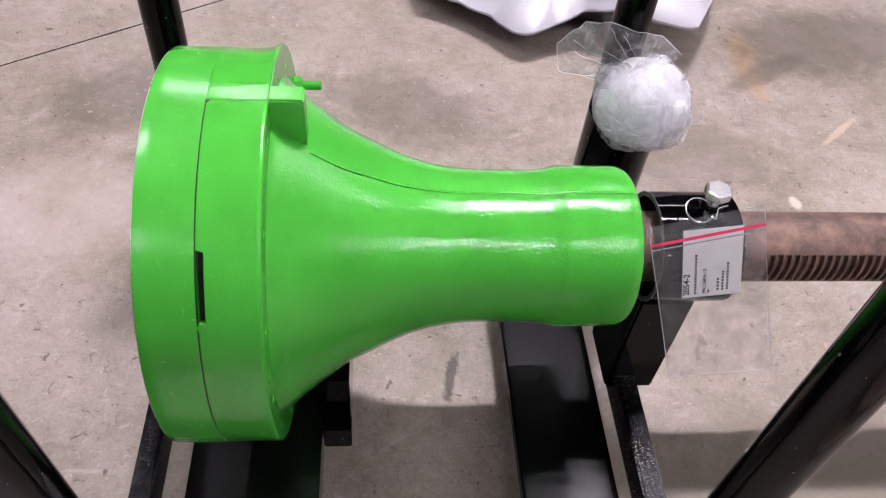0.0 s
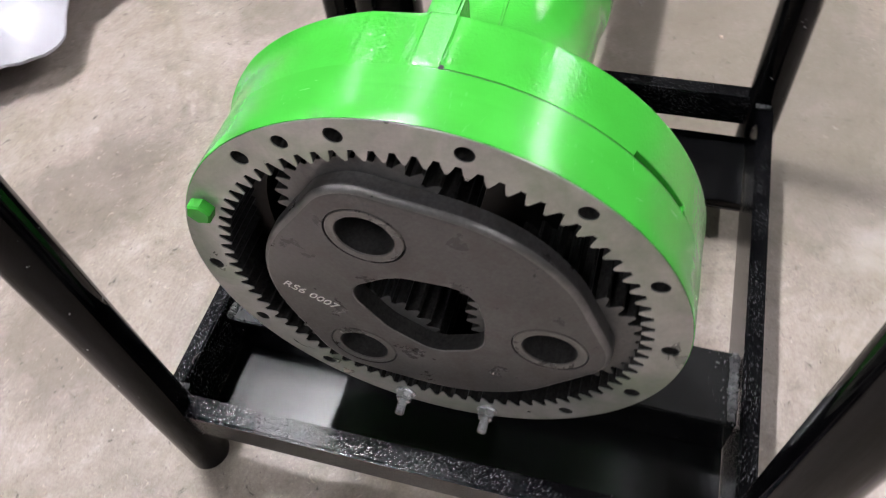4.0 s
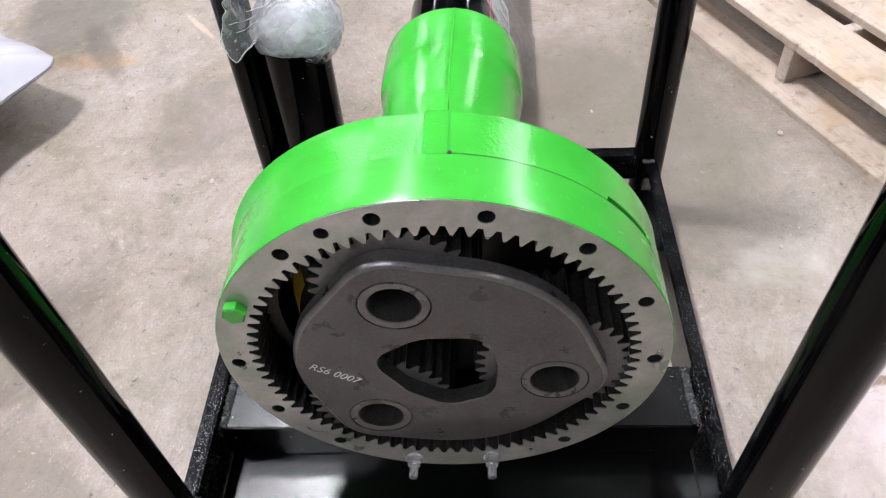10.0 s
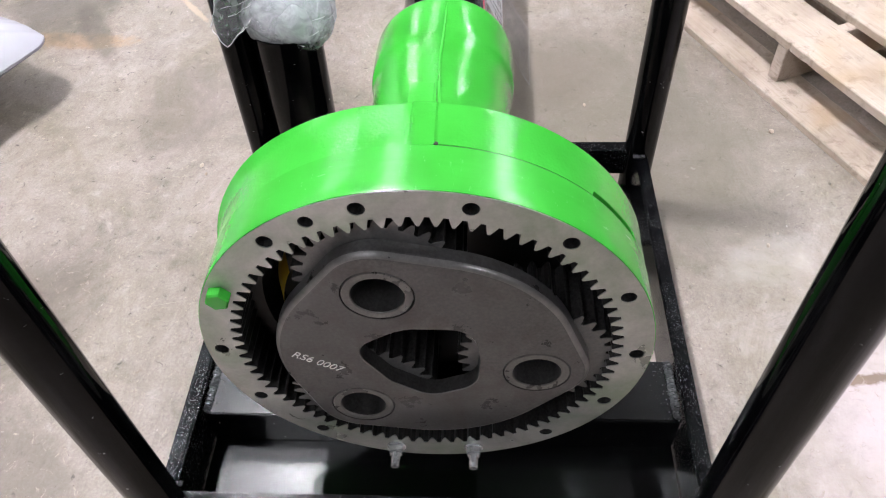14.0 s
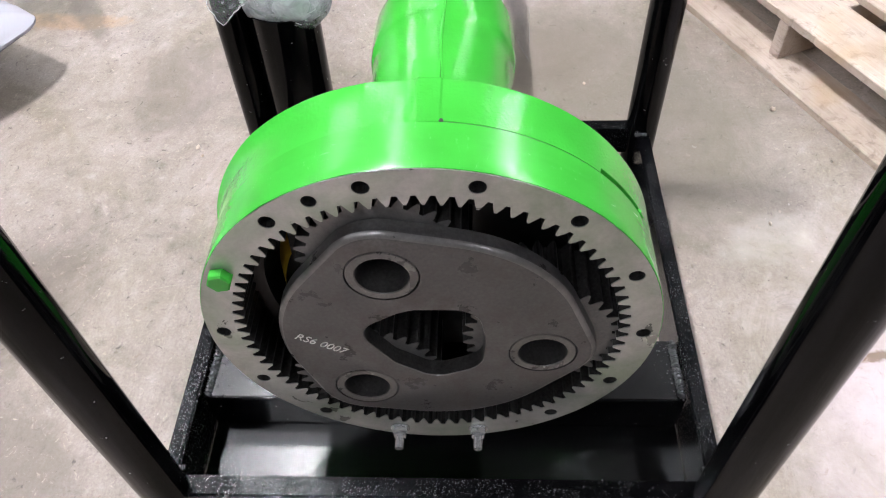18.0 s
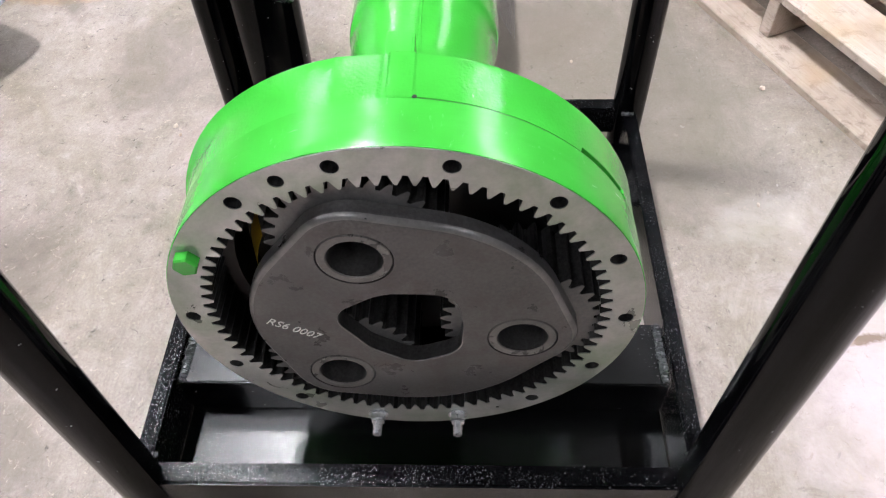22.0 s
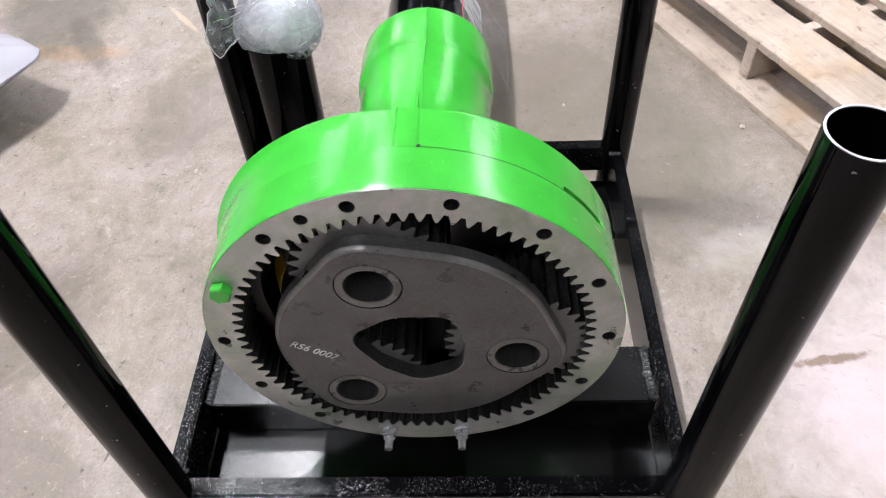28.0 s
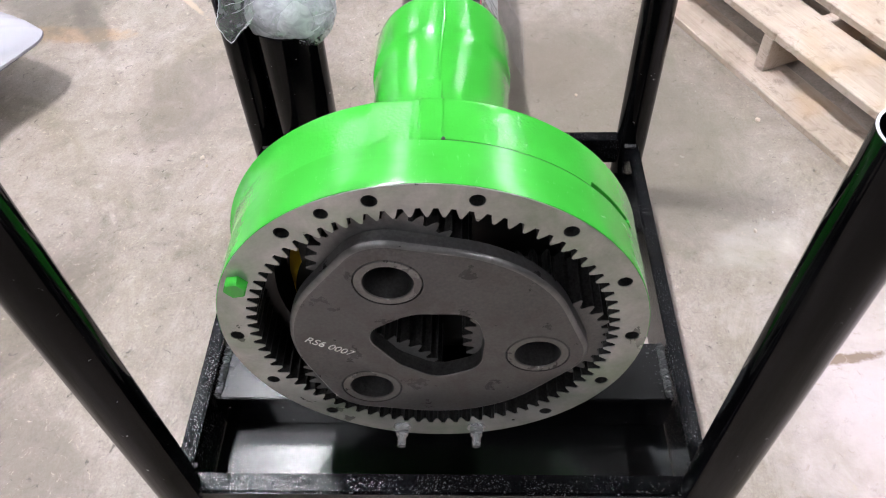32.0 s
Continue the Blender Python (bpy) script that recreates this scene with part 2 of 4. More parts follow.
def thick_paint():
    """Black paint laid thick and grainy over mill scale and spatter, with sparkle coloured in as pale specks."""
    m, t, b = material("grainy_black_paint", (0.003, 0.003, 0.0035), 0.2, 0.0, 0.2)
    v = coords(t)
    grain = noise_of(t, v, 380, 3, 0.6)
    patch = noise_of(t, v, 11, 5, 0.65, 0.5)
    # Pale grain crests stand in for glints off the rough paint.
    c = mix(t, ramp(t, patch, ((0.44, (0, 0, 0)), (0.60, (1, 1, 1)))), (0.0016, 0.0016, 0.002), ramp(t, grain, ((0.59, (0.003, 0.003, 0.0035)), (0.68, (0.14, 0.14, 0.145)))))
    t.links.new(c, b.inputs["Base Color"])
    t.links.new(ramp(t, patch, ((0.35, (0.10,) * 3), (0.7, (0.16,) * 3))), b.inputs["Roughness"])
    bump(t, b, grain, 0.40, 0.0012)
    return m


def bare_steel(name, dark, light, rough, metal, grain=(1, 1, 1)):
    m, t, b = material(name, light, rough, metal)
    v = coords(t, "Object", grain)
    a = noise_of(t, v, 16, 6, 0.65, 0.4)
    f = noise_of(t, v, 220, 3, 0.6)
    c = ramp(t, a, ((0.3, dark), (0.7, light)))
    t.links.new(mix(t, 0.07, c, ramp(t, f, ((0.3, (0.05, 0.05, 0.05)), (0.7, (0.6, 0.58, 0.56))))), b.inputs["Base Color"])
    t.links.new(ramp(t, a, ((0.3, (rough * 0.85,) * 3), (0.7, (min(1, rough * 1.25),) * 3))), b.inputs["Roughness"])
    bump(t, b, f, 0.12, 0.0008)
    return m


def rusty_steel():
    m, t, b = material("rusty_steel", (0.16, 0.10, 0.08), 0.55, 0.35)
    v = coords(t, "Object", (1, 1, 1))
    a = noise_of(t, v, 22, 7, 0.7, 0.6)
    ring = noise_of(t, coords(t, "Object", (40, 1, 1)), 3, 3, 0.6)
    c = ramp(t, a, ((0.32, (0.055, 0.034, 0.030)), (0.47, (0.13, 0.078, 0.064)), (0.60, (0.22, 0.125, 0.088)), (0.74, (0.27, 0.22, 0.20))))
    c = mix(t, 0.14, c, ramp(t, ring, ((0.3, (0.07, 0.055, 0.05)), (0.7, (0.25, 0.20, 0.18)))))
    t.links.new(c, b.inputs["Base Color"])
    bump(t, b, a, 0.2, 0.001)
    return m


def raw_wood():
    m, t, b = material("raw_pallet_wood", (0.45, 0.36, 0.26), 0.75)
    info = t.nodes.new("ShaderNodeObjectInfo")
    v = coords(t)
    turned = t.nodes.new("ShaderNodeMapping")
    turned.inputs["Rotation"].default_value = (0, 0, radians(-24.7))
    t.links.new(v, turned.inputs[0])
    stretched = t.nodes.new("ShaderNodeMapping")
    stretched.inputs["Scale"].default_value = (1.5, 24, 24)
    t.links.new(turned.outputs[0], stretched.inputs[0])
    v = stretched.outputs[0]
    grain = noise_of(t, v, 4, 6, 0.65, 0.8)
    tone_patch = noise_of(t, coords(t), 5, 4, 0.6)
    c = ramp(t, grain, ((0.3, (0.50, 0.42, 0.345)), (0.55, (0.70, 0.62, 0.535)), (0.75, (0.80, 0.73, 0.65))))
    c = mix(t, 0.5, c, ramp(t, tone_patch, ((0.33, (0.34, 0.29, 0.24)), (0.5, (0.62, 0.55, 0.47)), (0.7, (0.84, 0.78, 0.72)))))
    dirt = noise_of(t, coords(t), 26, 5, 0.7, 0.6)
    c = mix(t, ramp(t, dirt, ((0.54, (0, 0, 0)), (0.68, (0.6,) * 3))), c, (0.24, 0.20, 0.165))
    crack = noise_of(t, v, 9, 3, 0.6, 0.3)
    c = mix(t, ramp(t, crack, ((0.66, (0, 0, 0)), (0.72, (0.55,) * 3))), c, (0.17, 0.13, 0.10))
    gold = noise_of(t, coords(t), 3.1, 3, 0.5)
    c = mix(t, ramp(t, gold, ((0.55, (0, 0, 0)), (0.68, (0.65,) * 3))), c, (0.66, 0.47, 0.25))
    c = mix(t, info.outputs["Random"], c, mix(t, 0.25, c, (0.48, 0.34, 0.2)))
    knot = node(t, "ShaderNodeTexVoronoi", Scale=3.0)
    t.links.new(coords(t, "Object", (1.0, 3.2, 3.2)), knot.inputs["Vector"])
    c = mix(t, ramp(t, knot.outputs["Distance"], ((0.02, (0.7,) * 3), (0.06, (0, 0, 0)))), c, (0.20, 0.12, 0.07))
    c = mix(t, 1.0, c, (0.68, 0.64, 0.625), "MULTIPLY")
    t.links.new(c, b.inputs["Base Color"])
    bump(t, b, grain, 0.35, 0.002)
    return m


def film(name, tint, rough, alpha, low=0.1):
    """Thin clear plastic: mostly see-through, with gloss and a milky part."""
    m, t, b = material(name, tint, rough)
    b.inputs["IOR"].default_value = 1.45
    clear = t.nodes.new("ShaderNodeBsdfTransparent")
    both = t.nodes.new("ShaderNodeMixShader")
    v = coords(t)
    fold = noise_of(t, v, 26, 4, 0.6, 1.2)
    t.links.new(ramp(t, fold, ((0.35, (low,) * 3), (0.7, (alpha,) * 3))), both.inputs[0])
    t.links.new(clear.outputs[0], both.inputs[1])
    lit = t.nodes.new("ShaderNodeBsdfTranslucent")
    lit.inputs["Color"].default_value = (*tint, 1)
    skin = t.nodes.new("ShaderNodeMixShader")
    skin.inputs[0].default_value = 0.45
    t.links.new(b.outputs[0], skin.inputs[1])
    t.links.new(lit.outputs[0], skin.inputs[2])
    t.links.new(skin.outputs[0], both.inputs[2])
    t.links.new(both.outputs[0], t.nodes["Material Output"].inputs[0])
    bump(t, b, fold, 0.4, 0.004)
    return m


CONCRETE = concrete()
GREEN = green_enamel()
GREEN_RING = smooth_green()
BLACK = black_paint()
BLACK_RAIL = thick_paint()
def rolled_plate(name, shine, relief):
    m, t, b = material(name, (0.0022, 0.0022, 0.0026), 0.28, 0.0, shine)
    roll = noise_of(t, coords(t, "Object", (110, 1.2, 1.2)), 2.0, 4, 0.6)
    blot = noise_of(t, coords(t), 16, 4, 0.6)
    t.links.new(ramp(t, blot, ((0.4, (0.0014, 0.0014, 0.0017)), (0.75, (0.0042, 0.0042, 0.0046)))), b.inputs["Base Color"])
    t.links.new(ramp(t, roll, ((0.38, (0.235,) * 3), (0.62, (0.265,) * 3))), b.inputs["Roughness"])
    bump(t, b, roll, relief, 0.0006)
    return m


BLACK_PLATE = rolled_plate("black_rolled_plate", 0.64, 0.02)
DULL_PLATE = rolled_plate("dull_black_rolled_plate", 0.30, 0.015)
FACE = bare_steel("machined_steel", (0.35, 0.355, 0.338), (0.55, 0.555, 0.535), 0.30, 0.65)
overtone = FACE.node_tree
body = overtone.nodes["Principled BSDF"].inputs["Base Color"]
mist = noise_of(overtone, coords(overtone), 11, 4, 0.6, 0.5)
overtone.links.new(mix(overtone, ramp(overtone, mist, ((0.42, (0, 0, 0)), (0.66, (0.55,) * 3))), body.links[0].from_socket, (0.20, 0.29, 0.17)), body)
# Oily tooth steel, coloured near black to hold the shade between the teeth.
SHADED_TOOTH = bare_steel("shaded_tooth_steel", (0.006, 0.006, 0.006), (0.022, 0.0215, 0.021), 0.32, 0.5)
# Lighter copy of the gear steel for the planets' lit end faces.
PLANET = bare_steel("lit_gear_end_steel", (0.09, 0.089, 0.088), (0.17, 0.167, 0.165), 0.34, 0.5)
CAST = bare_steel("forged_steel", (0.058, 0.0565, 0.0575), (0.102, 0.098, 0.100), 0.27, 0.4)
CAST_TREE = CAST.node_tree
body = CAST_TREE.nodes["Principled BSDF"].inputs["Base Color"]
blot = noise_of(CAST_TREE, coords(CAST_TREE), 15, 8, 0.72, 0.3)
CAST_TREE.links.new(mix(CAST_TREE, ramp(CAST_TREE, blot, ((0.48, (0, 0, 0)), (0.70, (0.75,) * 3))), body.links[0].from_socket, (0.052, 0.038, 0.031)), body)
shade = CAST_TREE.nodes["Principled BSDF"].inputs["Roughness"]
CAST_TREE.links.remove(shade.links[0])
CAST_TREE.links.new(ramp(CAST_TREE, noise_of(CAST_TREE, coords(CAST_TREE), 14, 7, 0.7, 0.2), ((0.3, (0.25,) * 3), (0.7, (0.35,) * 3))), shade)
# Worn edge steel, made paler still to hold the bevel's highlight.
WORN_LIT = bare_steel("worn_lit_edge", (0.13, 0.125, 0.125), (0.30, 0.29, 0.285), 0.30, 0.6)
PIN = bare_steel("ground_pin_steel", (0.105, 0.102, 0.099), (0.155, 0.151, 0.147), 0.28, 0.55)
ZINC = bare_steel("zinc_plate", (0.66, 0.68, 0.70), (0.94, 0.95, 0.96), 0.17, 0.74)
RUST = rusty_steel()
WOOD = raw_wood()
BAG = film("clear_bag", (0.80, 0.80, 0.84), 0.10, 0.50, 0.16)
MILK = film("milky_bag_film", (0.74, 0.74, 0.79), 0.20, 0.75, 0.35)
FLAP = film("bag_mouth_film", (0.86, 0.86, 0.89), 0.10, 0.42, 0.10)
CREASE = film("pale_film_crease", (0.90, 0.90, 0.92), 0.15, 0.85, 0.55)
POUCH = film("clear_pouch", (0.72, 0.72, 0.75), 0.08, 0.15, 0.05)
SHEET = material("milky_plastic", (0.40, 0.395, 0.435), 0.25)[0]
BAG_FILL = material("milky_bag_fill", (0.74, 0.74, 0.76), 0.3)[0]
BAG_FILL.node_tree.nodes["Principled BSDF"].inputs["Subsurface Weight"].default_value = 0.8
BAG_FILL.node_tree.nodes["Principled BSDF"].inputs["Subsurface Radius"].default_value = (0.05, 0.05, 0.05)
SHEET.node_tree.nodes["Principled BSDF"].inputs["Subsurface Weight"].default_value = 0.4
SHEET.node_tree.nodes["Principled BSDF"].inputs["Subsurface Radius"].default_value = (0.02, 0.02, 0.022)
PAPER = material("white_paper", (0.92, 0.92, 0.93), 0.6)[0]
paper = PAPER.node_tree
glow_through = paper.nodes.new("ShaderNodeBsdfTranslucent")
glow_through.inputs["Color"].default_value = (0.92, 0.92, 0.93, 1)
halves = paper.nodes.new("ShaderNodeMixShader")
halves.inputs[0].default_value = 0.5
paper.links.new(paper.nodes["Principled BSDF"].outputs[0], halves.inputs[1])
paper.links.new(glow_through.outputs[0], halves.inputs[2])
paper.links.new(halves.outputs[0], paper.nodes["Material Output"].inputs[0])
INK = material("black_ink", (0.008, 0.008, 0.009), 0.6)[0]
MARKER = material("white_marker", (0.8, 0.8, 0.78), 0.6)[0]
PINK = material("red_zip_strip", (0.85, 0.06, 0.16), 0.3)[0]
YELLOW = material("yellow_paint", (0.75, 0.50, 0.03), 0.4)[0]
WALL = material("grey_wall_panel", (0.07, 0.072, 0.075), 0.7)[0]
CEIL = material("ceiling_deck", (0.09, 0.093, 0.096), 0.8)[0]
RIM = bare_steel("worn_rim_steel", (0.25, 0.25, 0.26), (0.62, 0.62, 0.64), 0.35, 0.8)
# Grey metal instead of black paint, so glints on the ripples are coloured in.
GLINT_WELD = material("glint_weld", (0.17, 0.17, 0.175), 0.14, 0.6, 0.9)[0]
# Oily steel darkened to carry the shade of bores and window walls.
RECESS_STEEL = bare_steel("shaded_recess_steel", (0.010, 0.010, 0.010), (0.030, 0.029, 0.028), 0.35, 0.4)
# Near black, so recesses and interiors carry their shade in the colour.
DARK = material("recess_shade_iron", (0.005, 0.005, 0.005), 0.4, 0.1)[0]
CRACK = material("crack_dirt", (0.022, 0.019, 0.017), 0.9)[0]
RUBBED = bare_steel("rubbed_black_paint", (0.02, 0.02, 0.021), (0.09, 0.09, 0.092), 0.3, 0.4)
INK_GREY = material("grey_print", (0.07, 0.07, 0.075), 0.6)[0]
def lamp_glow(name, strength):
    m, t, b = material(name, (0.9, 0.9, 0.9), 0.5)
    b.inputs["Emission Color"].default_value = (1.0, 0.965, 0.945, 1)
    b.inputs["Emission Strength"].default_value = strength
    return m


GLOW_KEY = lamp_glow("key_lamp_diffuser", 1640.0)
GLOW = lamp_glow("lamp_diffuser", 400.0)
GLOW_SIDE = lamp_glow("side_lamp_diffuser", 290.0)
GLOW_DIM = lamp_glow("dim_lamp_diffuser", 170.0)


# ------------------------------------------------------------------ builders
def part(name, bm, mat, parent=None, label="", smooth=None):
    """Links a bmesh as one mesh object, under parent where one is given."""
    bmesh.ops.recalc_face_normals(bm, faces=bm.faces)
    me = bpy.data.meshes.new(name)
    bm.to_mesh(me)
    bm.free()
    me.materials.append(mat)
    if smooth is not None:
        me.shade_smooth()
        me.set_sharp_from_angle(angle=radians(smooth))
    ob = new(name, me)
    if parent is not None:
        ob.parent = parent
    if label:
        ob["label"] = label
    return ob


def thing(name, label, category, group="", at=(0, 0, 0), kind=""):
    ob = new(name)
    ob.location = at
    return tagged(ob, label, category, group, kind)


def box(x0, x1, y0, y1, z0, z1, bevel=0.0, bm=None):
    bm = bm or bmesh.new()
    made = bmesh.ops.create_cube(bm, size=1, matrix=Matrix.LocRotScale(
        ((x0 + x1) / 2, (y0 + y1) / 2, (z0 + z1) / 2), None, (x1 - x0, y1 - y0, z1 - z0)))
    if bevel:
        edges = {e for v in made["verts"] for e in v.link_edges}
        bmesh.ops.bevel(bm, geom=list(edges), offset=bevel, segments=2, affect="EDGES")
    return bm


def lathe(profile, steps=96, start=0.0, end=TURN, bm=None, closed=False):
    """Turns (x, r) pairs round the x axis, centre line at AXIS. Angles run from the top towards -y."""
    bm = bm or bmesh.new()
    full = abs(end - start - TURN) < 1e-6
    rings = []
    for i in range(steps if full else steps + 1):
        a = start + (end - start) * i / steps
        rings.append([bm.verts.new((x, -r * math.sin(a), AXIS + r * math.cos(a))) for x, r in profile])
    n = len(profile)
    for i in range(len(rings) if full else len(rings) - 1):
        p, q = rings[i], rings[(i + 1) % len(rings)]
        for j in range(n if closed else n - 1):
            k = (j + 1) % n
            if (Vector(p[j].co) - Vector(q[j].co)).length < 1e-7:
                bm.faces.new((p[j], q[k], p[k]))
            elif (Vector(p[k].co) - Vector(q[k].co)).length < 1e-7:
                bm.faces.new((p[j], q[j], p[k]))
            else:
                bm.faces.new((p[j], q[j], q[k], p[k]))
    return bm


def polar(r, degrees, x=0.0):
    """A place on a circle round the axle: degrees from the top, towards -y."""
    a = radians(degrees)
    return Vector((x, -r * math.sin(a), AXIS + r * math.cos(a)))


def prism(outline, depth, place=Matrix(), holes=(), bm=None):
    """Extrudes flat (u, v) outlines, with holes, along w by depth; place lays u, v, w into the world."""
    bm = bm or bmesh.new()
    fronts = []
    for loop in (outline, *holes):
        vs = [bm.verts.new(place @ Vector((u, v, 0))) for u, v in loop]
        fronts.append([bm.edges.new((vs[i], vs[(i + 1) % len(vs)])) for i in range(len(vs))])
    fill = bmesh.ops.triangle_fill(bm, use_beauty=True, edges=[e for loop in fronts for e in loop])
    faces = [g for g in fill["geom"] if isinstance(g, bmesh.types.BMFace)]
    out = bmesh.ops.extrude_face_region(bm, geom=faces)
    shift = place.to_3x3() @ Vector((0, 0, depth))
    bmesh.ops.translate(bm, vec=shift, verts=[g for g in out["geom"] if isinstance(g, bmesh.types.BMVert)])
    return bm


# u towards -y, v up, w along +x, from the axle's centre
FACEWISE = Matrix(((0, 0, 1, 0), (-1, 0, 0, 0), (0, 1, 0, AXIS), (0, 0, 0, 1)))


def circle(r, n=32, u=0.0, v=0.0, phase=0.0):
    return [(u + r * math.sin(phase + TURN * i / n), v + r * math.cos(phase + TURN * i / n)) for i in range(n)]


def hull(discs, n=96):
    """The outline round several discs (u, v, r), as a polygon."""
    pts = sorted({(round(u + r * math.cos(TURN * i / n), 6), round(v + r * math.sin(TURN * i / n), 6)) for u, v, r in discs for i in range(n)})
    def half(seq):
        out = []
        for p in seq:
            while len(out) > 1 and (out[-1][0] - out[-2][0]) * (p[1] - out[-2][1]) <= (out[-1][1] - out[-2][1]) * (p[0] - out[-2][0]):
                out.pop()
            out.append(p)
        return out
    low, high = half(pts), half(reversed(pts))
    return low[:-1] + high[:-1]


def pipe(p, q, r, wall=0.0, n=40, bm=None):
    """A straight tube from p to q; with a wall it is open, else capped."""
    bm = bm or bmesh.new()
    p, q = Vector(p), Vector(q)
    m = Matrix.Translation(p) @ (q - p).to_track_quat("Z", "Y").to_matrix().to_4x4()
    length = (q - p).length
    loops = [(0, r), (length, r)] + ([(length, r - wall), (0, r - wall)] if wall else [])
    rings = [[bm.verts.new(m @ Vector((rr * math.cos(TURN * i / n), rr * math.sin(TURN * i / n), z))) for i in range(n)] for z, rr in loops]
    for a in range(len(rings) if wall else len(rings) - 1):
        one, two = rings[a], rings[(a + 1) % len(rings)]
        for i in range(n):
            bm.faces.new((one[i], one[(i + 1) % n], two[(i + 1) % n], two[i]))
    if not wall:
        bm.faces.new(rings[0]), bm.faces.new(rings[1])
    return bm


def hexagon(place, across, height, bm=None, chamfer=True):
    """A bolt head or nut standing along w of place."""
    bm = bm or bmesh.new()
    r = across / math.sqrt(3)
    levels = [(0, 1), (height * 0.82, 1), (height, 0.86)] if chamfer else [(0, 1), (height, 1)]
    rings = [[bm.verts.new(place @ Vector((r * s * math.cos(TURN * i / 6), r * s * math.sin(TURN * i / 6), z))) for i in range(6)] for z, s in levels]
    for one, two in zip(rings, rings[1:]):
        for i in range(6):
            bm.faces.new((one[i], one[(i + 1) % 6], two[(i + 1) % 6], two[i]))
    bm.faces.new(rings[0]), bm.faces.new(rings[-1])
    return bm


def towards(place, way):
    return Matrix.Translation(place) @ Vector(way).to_track_quat("Z", "Y").to_matrix().to_4x4()


def smooth_profile(points, per=4):
    """Rounds a run of (x, r) pairs by a Catmull-Rom curve."""
    out = []
    for i in range(len(points) - 1):
        p0, p1, p2, p3 = (Vector(points[max(0, min(len(points) - 1, i + k))]) for k in (-1, 0, 1, 2))
        for j in range(per):
            t = j / per
            out.append(tuple(0.5 * (2 * p1 + (p2 - p0) * t + (2 * p0 - 5 * p1 + 4 * p2 - p3) * t * t + (3 * p1 - p0 - 3 * p2 + p3) * t ** 3)))
    return out + [tuple(points[-1])]


def lathe_by_angle(profile_at, steps=360):
    """Like lathe, but the (x, r) pairs may change with the angle, in degrees from -180 to 180."""
    bm = bmesh.new()
    rings = []
    for i in range(steps):
        d = -180 + 360 * (i + 0.5) / steps
        rings.append([bm.verts.new(polar(r, d, x)) for x, r in profile_at(d)])
    for i in range(steps):
        p, q = rings[i], rings[(i + 1) % steps]
        for j in range(len(p) - 1):
            bm.faces.new((p[j], q[j], q[j + 1], p[j + 1]))
    return bm


def gear_outline(teeth, root, tip, phase=0.0, outward=True, width=0.36, top=0.075):
    """A toothed outline; phase in degrees puts a gap's middle there. width and top: half tooth at root and tip, in pitches."""
    pts = []
    step = 360 / teeth
    for k in range(teeth):
        c = phase + (k + 0.5) * step
        mid = (root + tip) / 2
        for off, r in ((-width, root), (-(width + top) * 0.55, mid), (-top, tip), (top, tip), ((width + top) * 0.55, mid), (width, root)):
            a = radians(c + off * step)
            pts.append((r * math.sin(a), r * math.cos(a)))
    return pts


def words(name, text, size, place, mat, parent, label="", depth=0.0004, thin=0.0):
    curve = bpy.data.curves.new(name, "FONT")
    curve.body, curve.size, curve.extrude = text, size, depth
    curve.offset = thin
    temp = new(name, curve)
    me = bpy.data.meshes.new_from_object(temp.evaluated_get(bpy.context.evaluated_depsgraph_get()))
    bpy.data.objects.remove(temp)
    bpy.data.curves.remove(curve)
    me.transform(place)
    me.materials.clear()
    me.materials.append(mat)
    ob = new(name, me)
    ob.parent = parent
    if label:
        ob["label"] = label
    return ob


def wire(name, points, radius, mat, parent, closed=False, n=10):
    """A bent round wire through the points."""
    pts = [Vector(p) for p in points]
    bm = bmesh.new()
    rings = []
    for i, p in enumerate(pts):
        a = pts[(i - 1) % len(pts)] if closed or i else p
        b = pts[(i + 1) % len(pts)] if closed or i < len(pts) - 1 else p
        m = (b - a).to_track_quat("Z", "Y").to_matrix()
        rings.append([bm.verts.new(p + m @ Vector((radius * math.cos(TURN * k / n), radius * math.sin(TURN * k / n), 0))) for k in range(n)])
    for i in range(len(rings) if closed else len(rings) - 1):
        one, two = rings[i], rings[(i + 1) % len(rings)]
        for k in range(n):
            bm.faces.new((one[k], one[(k + 1) % n], two[(k + 1) % n], two[k]))
    if not closed:
        bm.faces.new(rings[0]), bm.faces.new(rings[-1])
    return part(name, bm, mat, parent, smooth=60)


def weld(p, q, r, parent):
    """A rippled weld bead from p to q."""
    p, q = Vector(p), Vector(q)
    count = max(4, int((q - p).length / 0.0022))
    bm = bmesh.new()
    m = (q - p).to_track_quat("Z", "Y").to_matrix()
    rings = []
    for i in range(count * 3 + 1):
        s = i / (count * 3)
        c = p.lerp(q, s) + Vector((random.uniform(-1, 1), random.uniform(-1, 1), random.uniform(-1, 1))) * r * 0.26
        rr = r * (0.78 + 0.3 * abs(math.sin(math.pi * i / 3)) + random.uniform(-0.22, 0.22))
        rings.append([bm.verts.new(c + m @ Vector((rr * math.cos(TURN * k / 8), rr * math.sin(TURN * k / 8), 0))) for k in range(8)])
    for one, two in zip(rings, rings[1:]):
        for k in range(8):
            bm.faces.new((one[k], one[(k + 1) % 8], two[(k + 1) % 8], two[k]))
    bm.faces.new(rings[0]), bm.faces.new(rings[-1])
    return part("weld_bead", bm, GLINT_WELD, parent, smooth=70)


# ------------------------------------------------------------------ the hall
X0, X1, Y0, Y1, TOP = -14.0, 20.0, -15.0, 16.0, 6.6
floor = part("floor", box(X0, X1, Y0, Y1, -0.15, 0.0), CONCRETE)
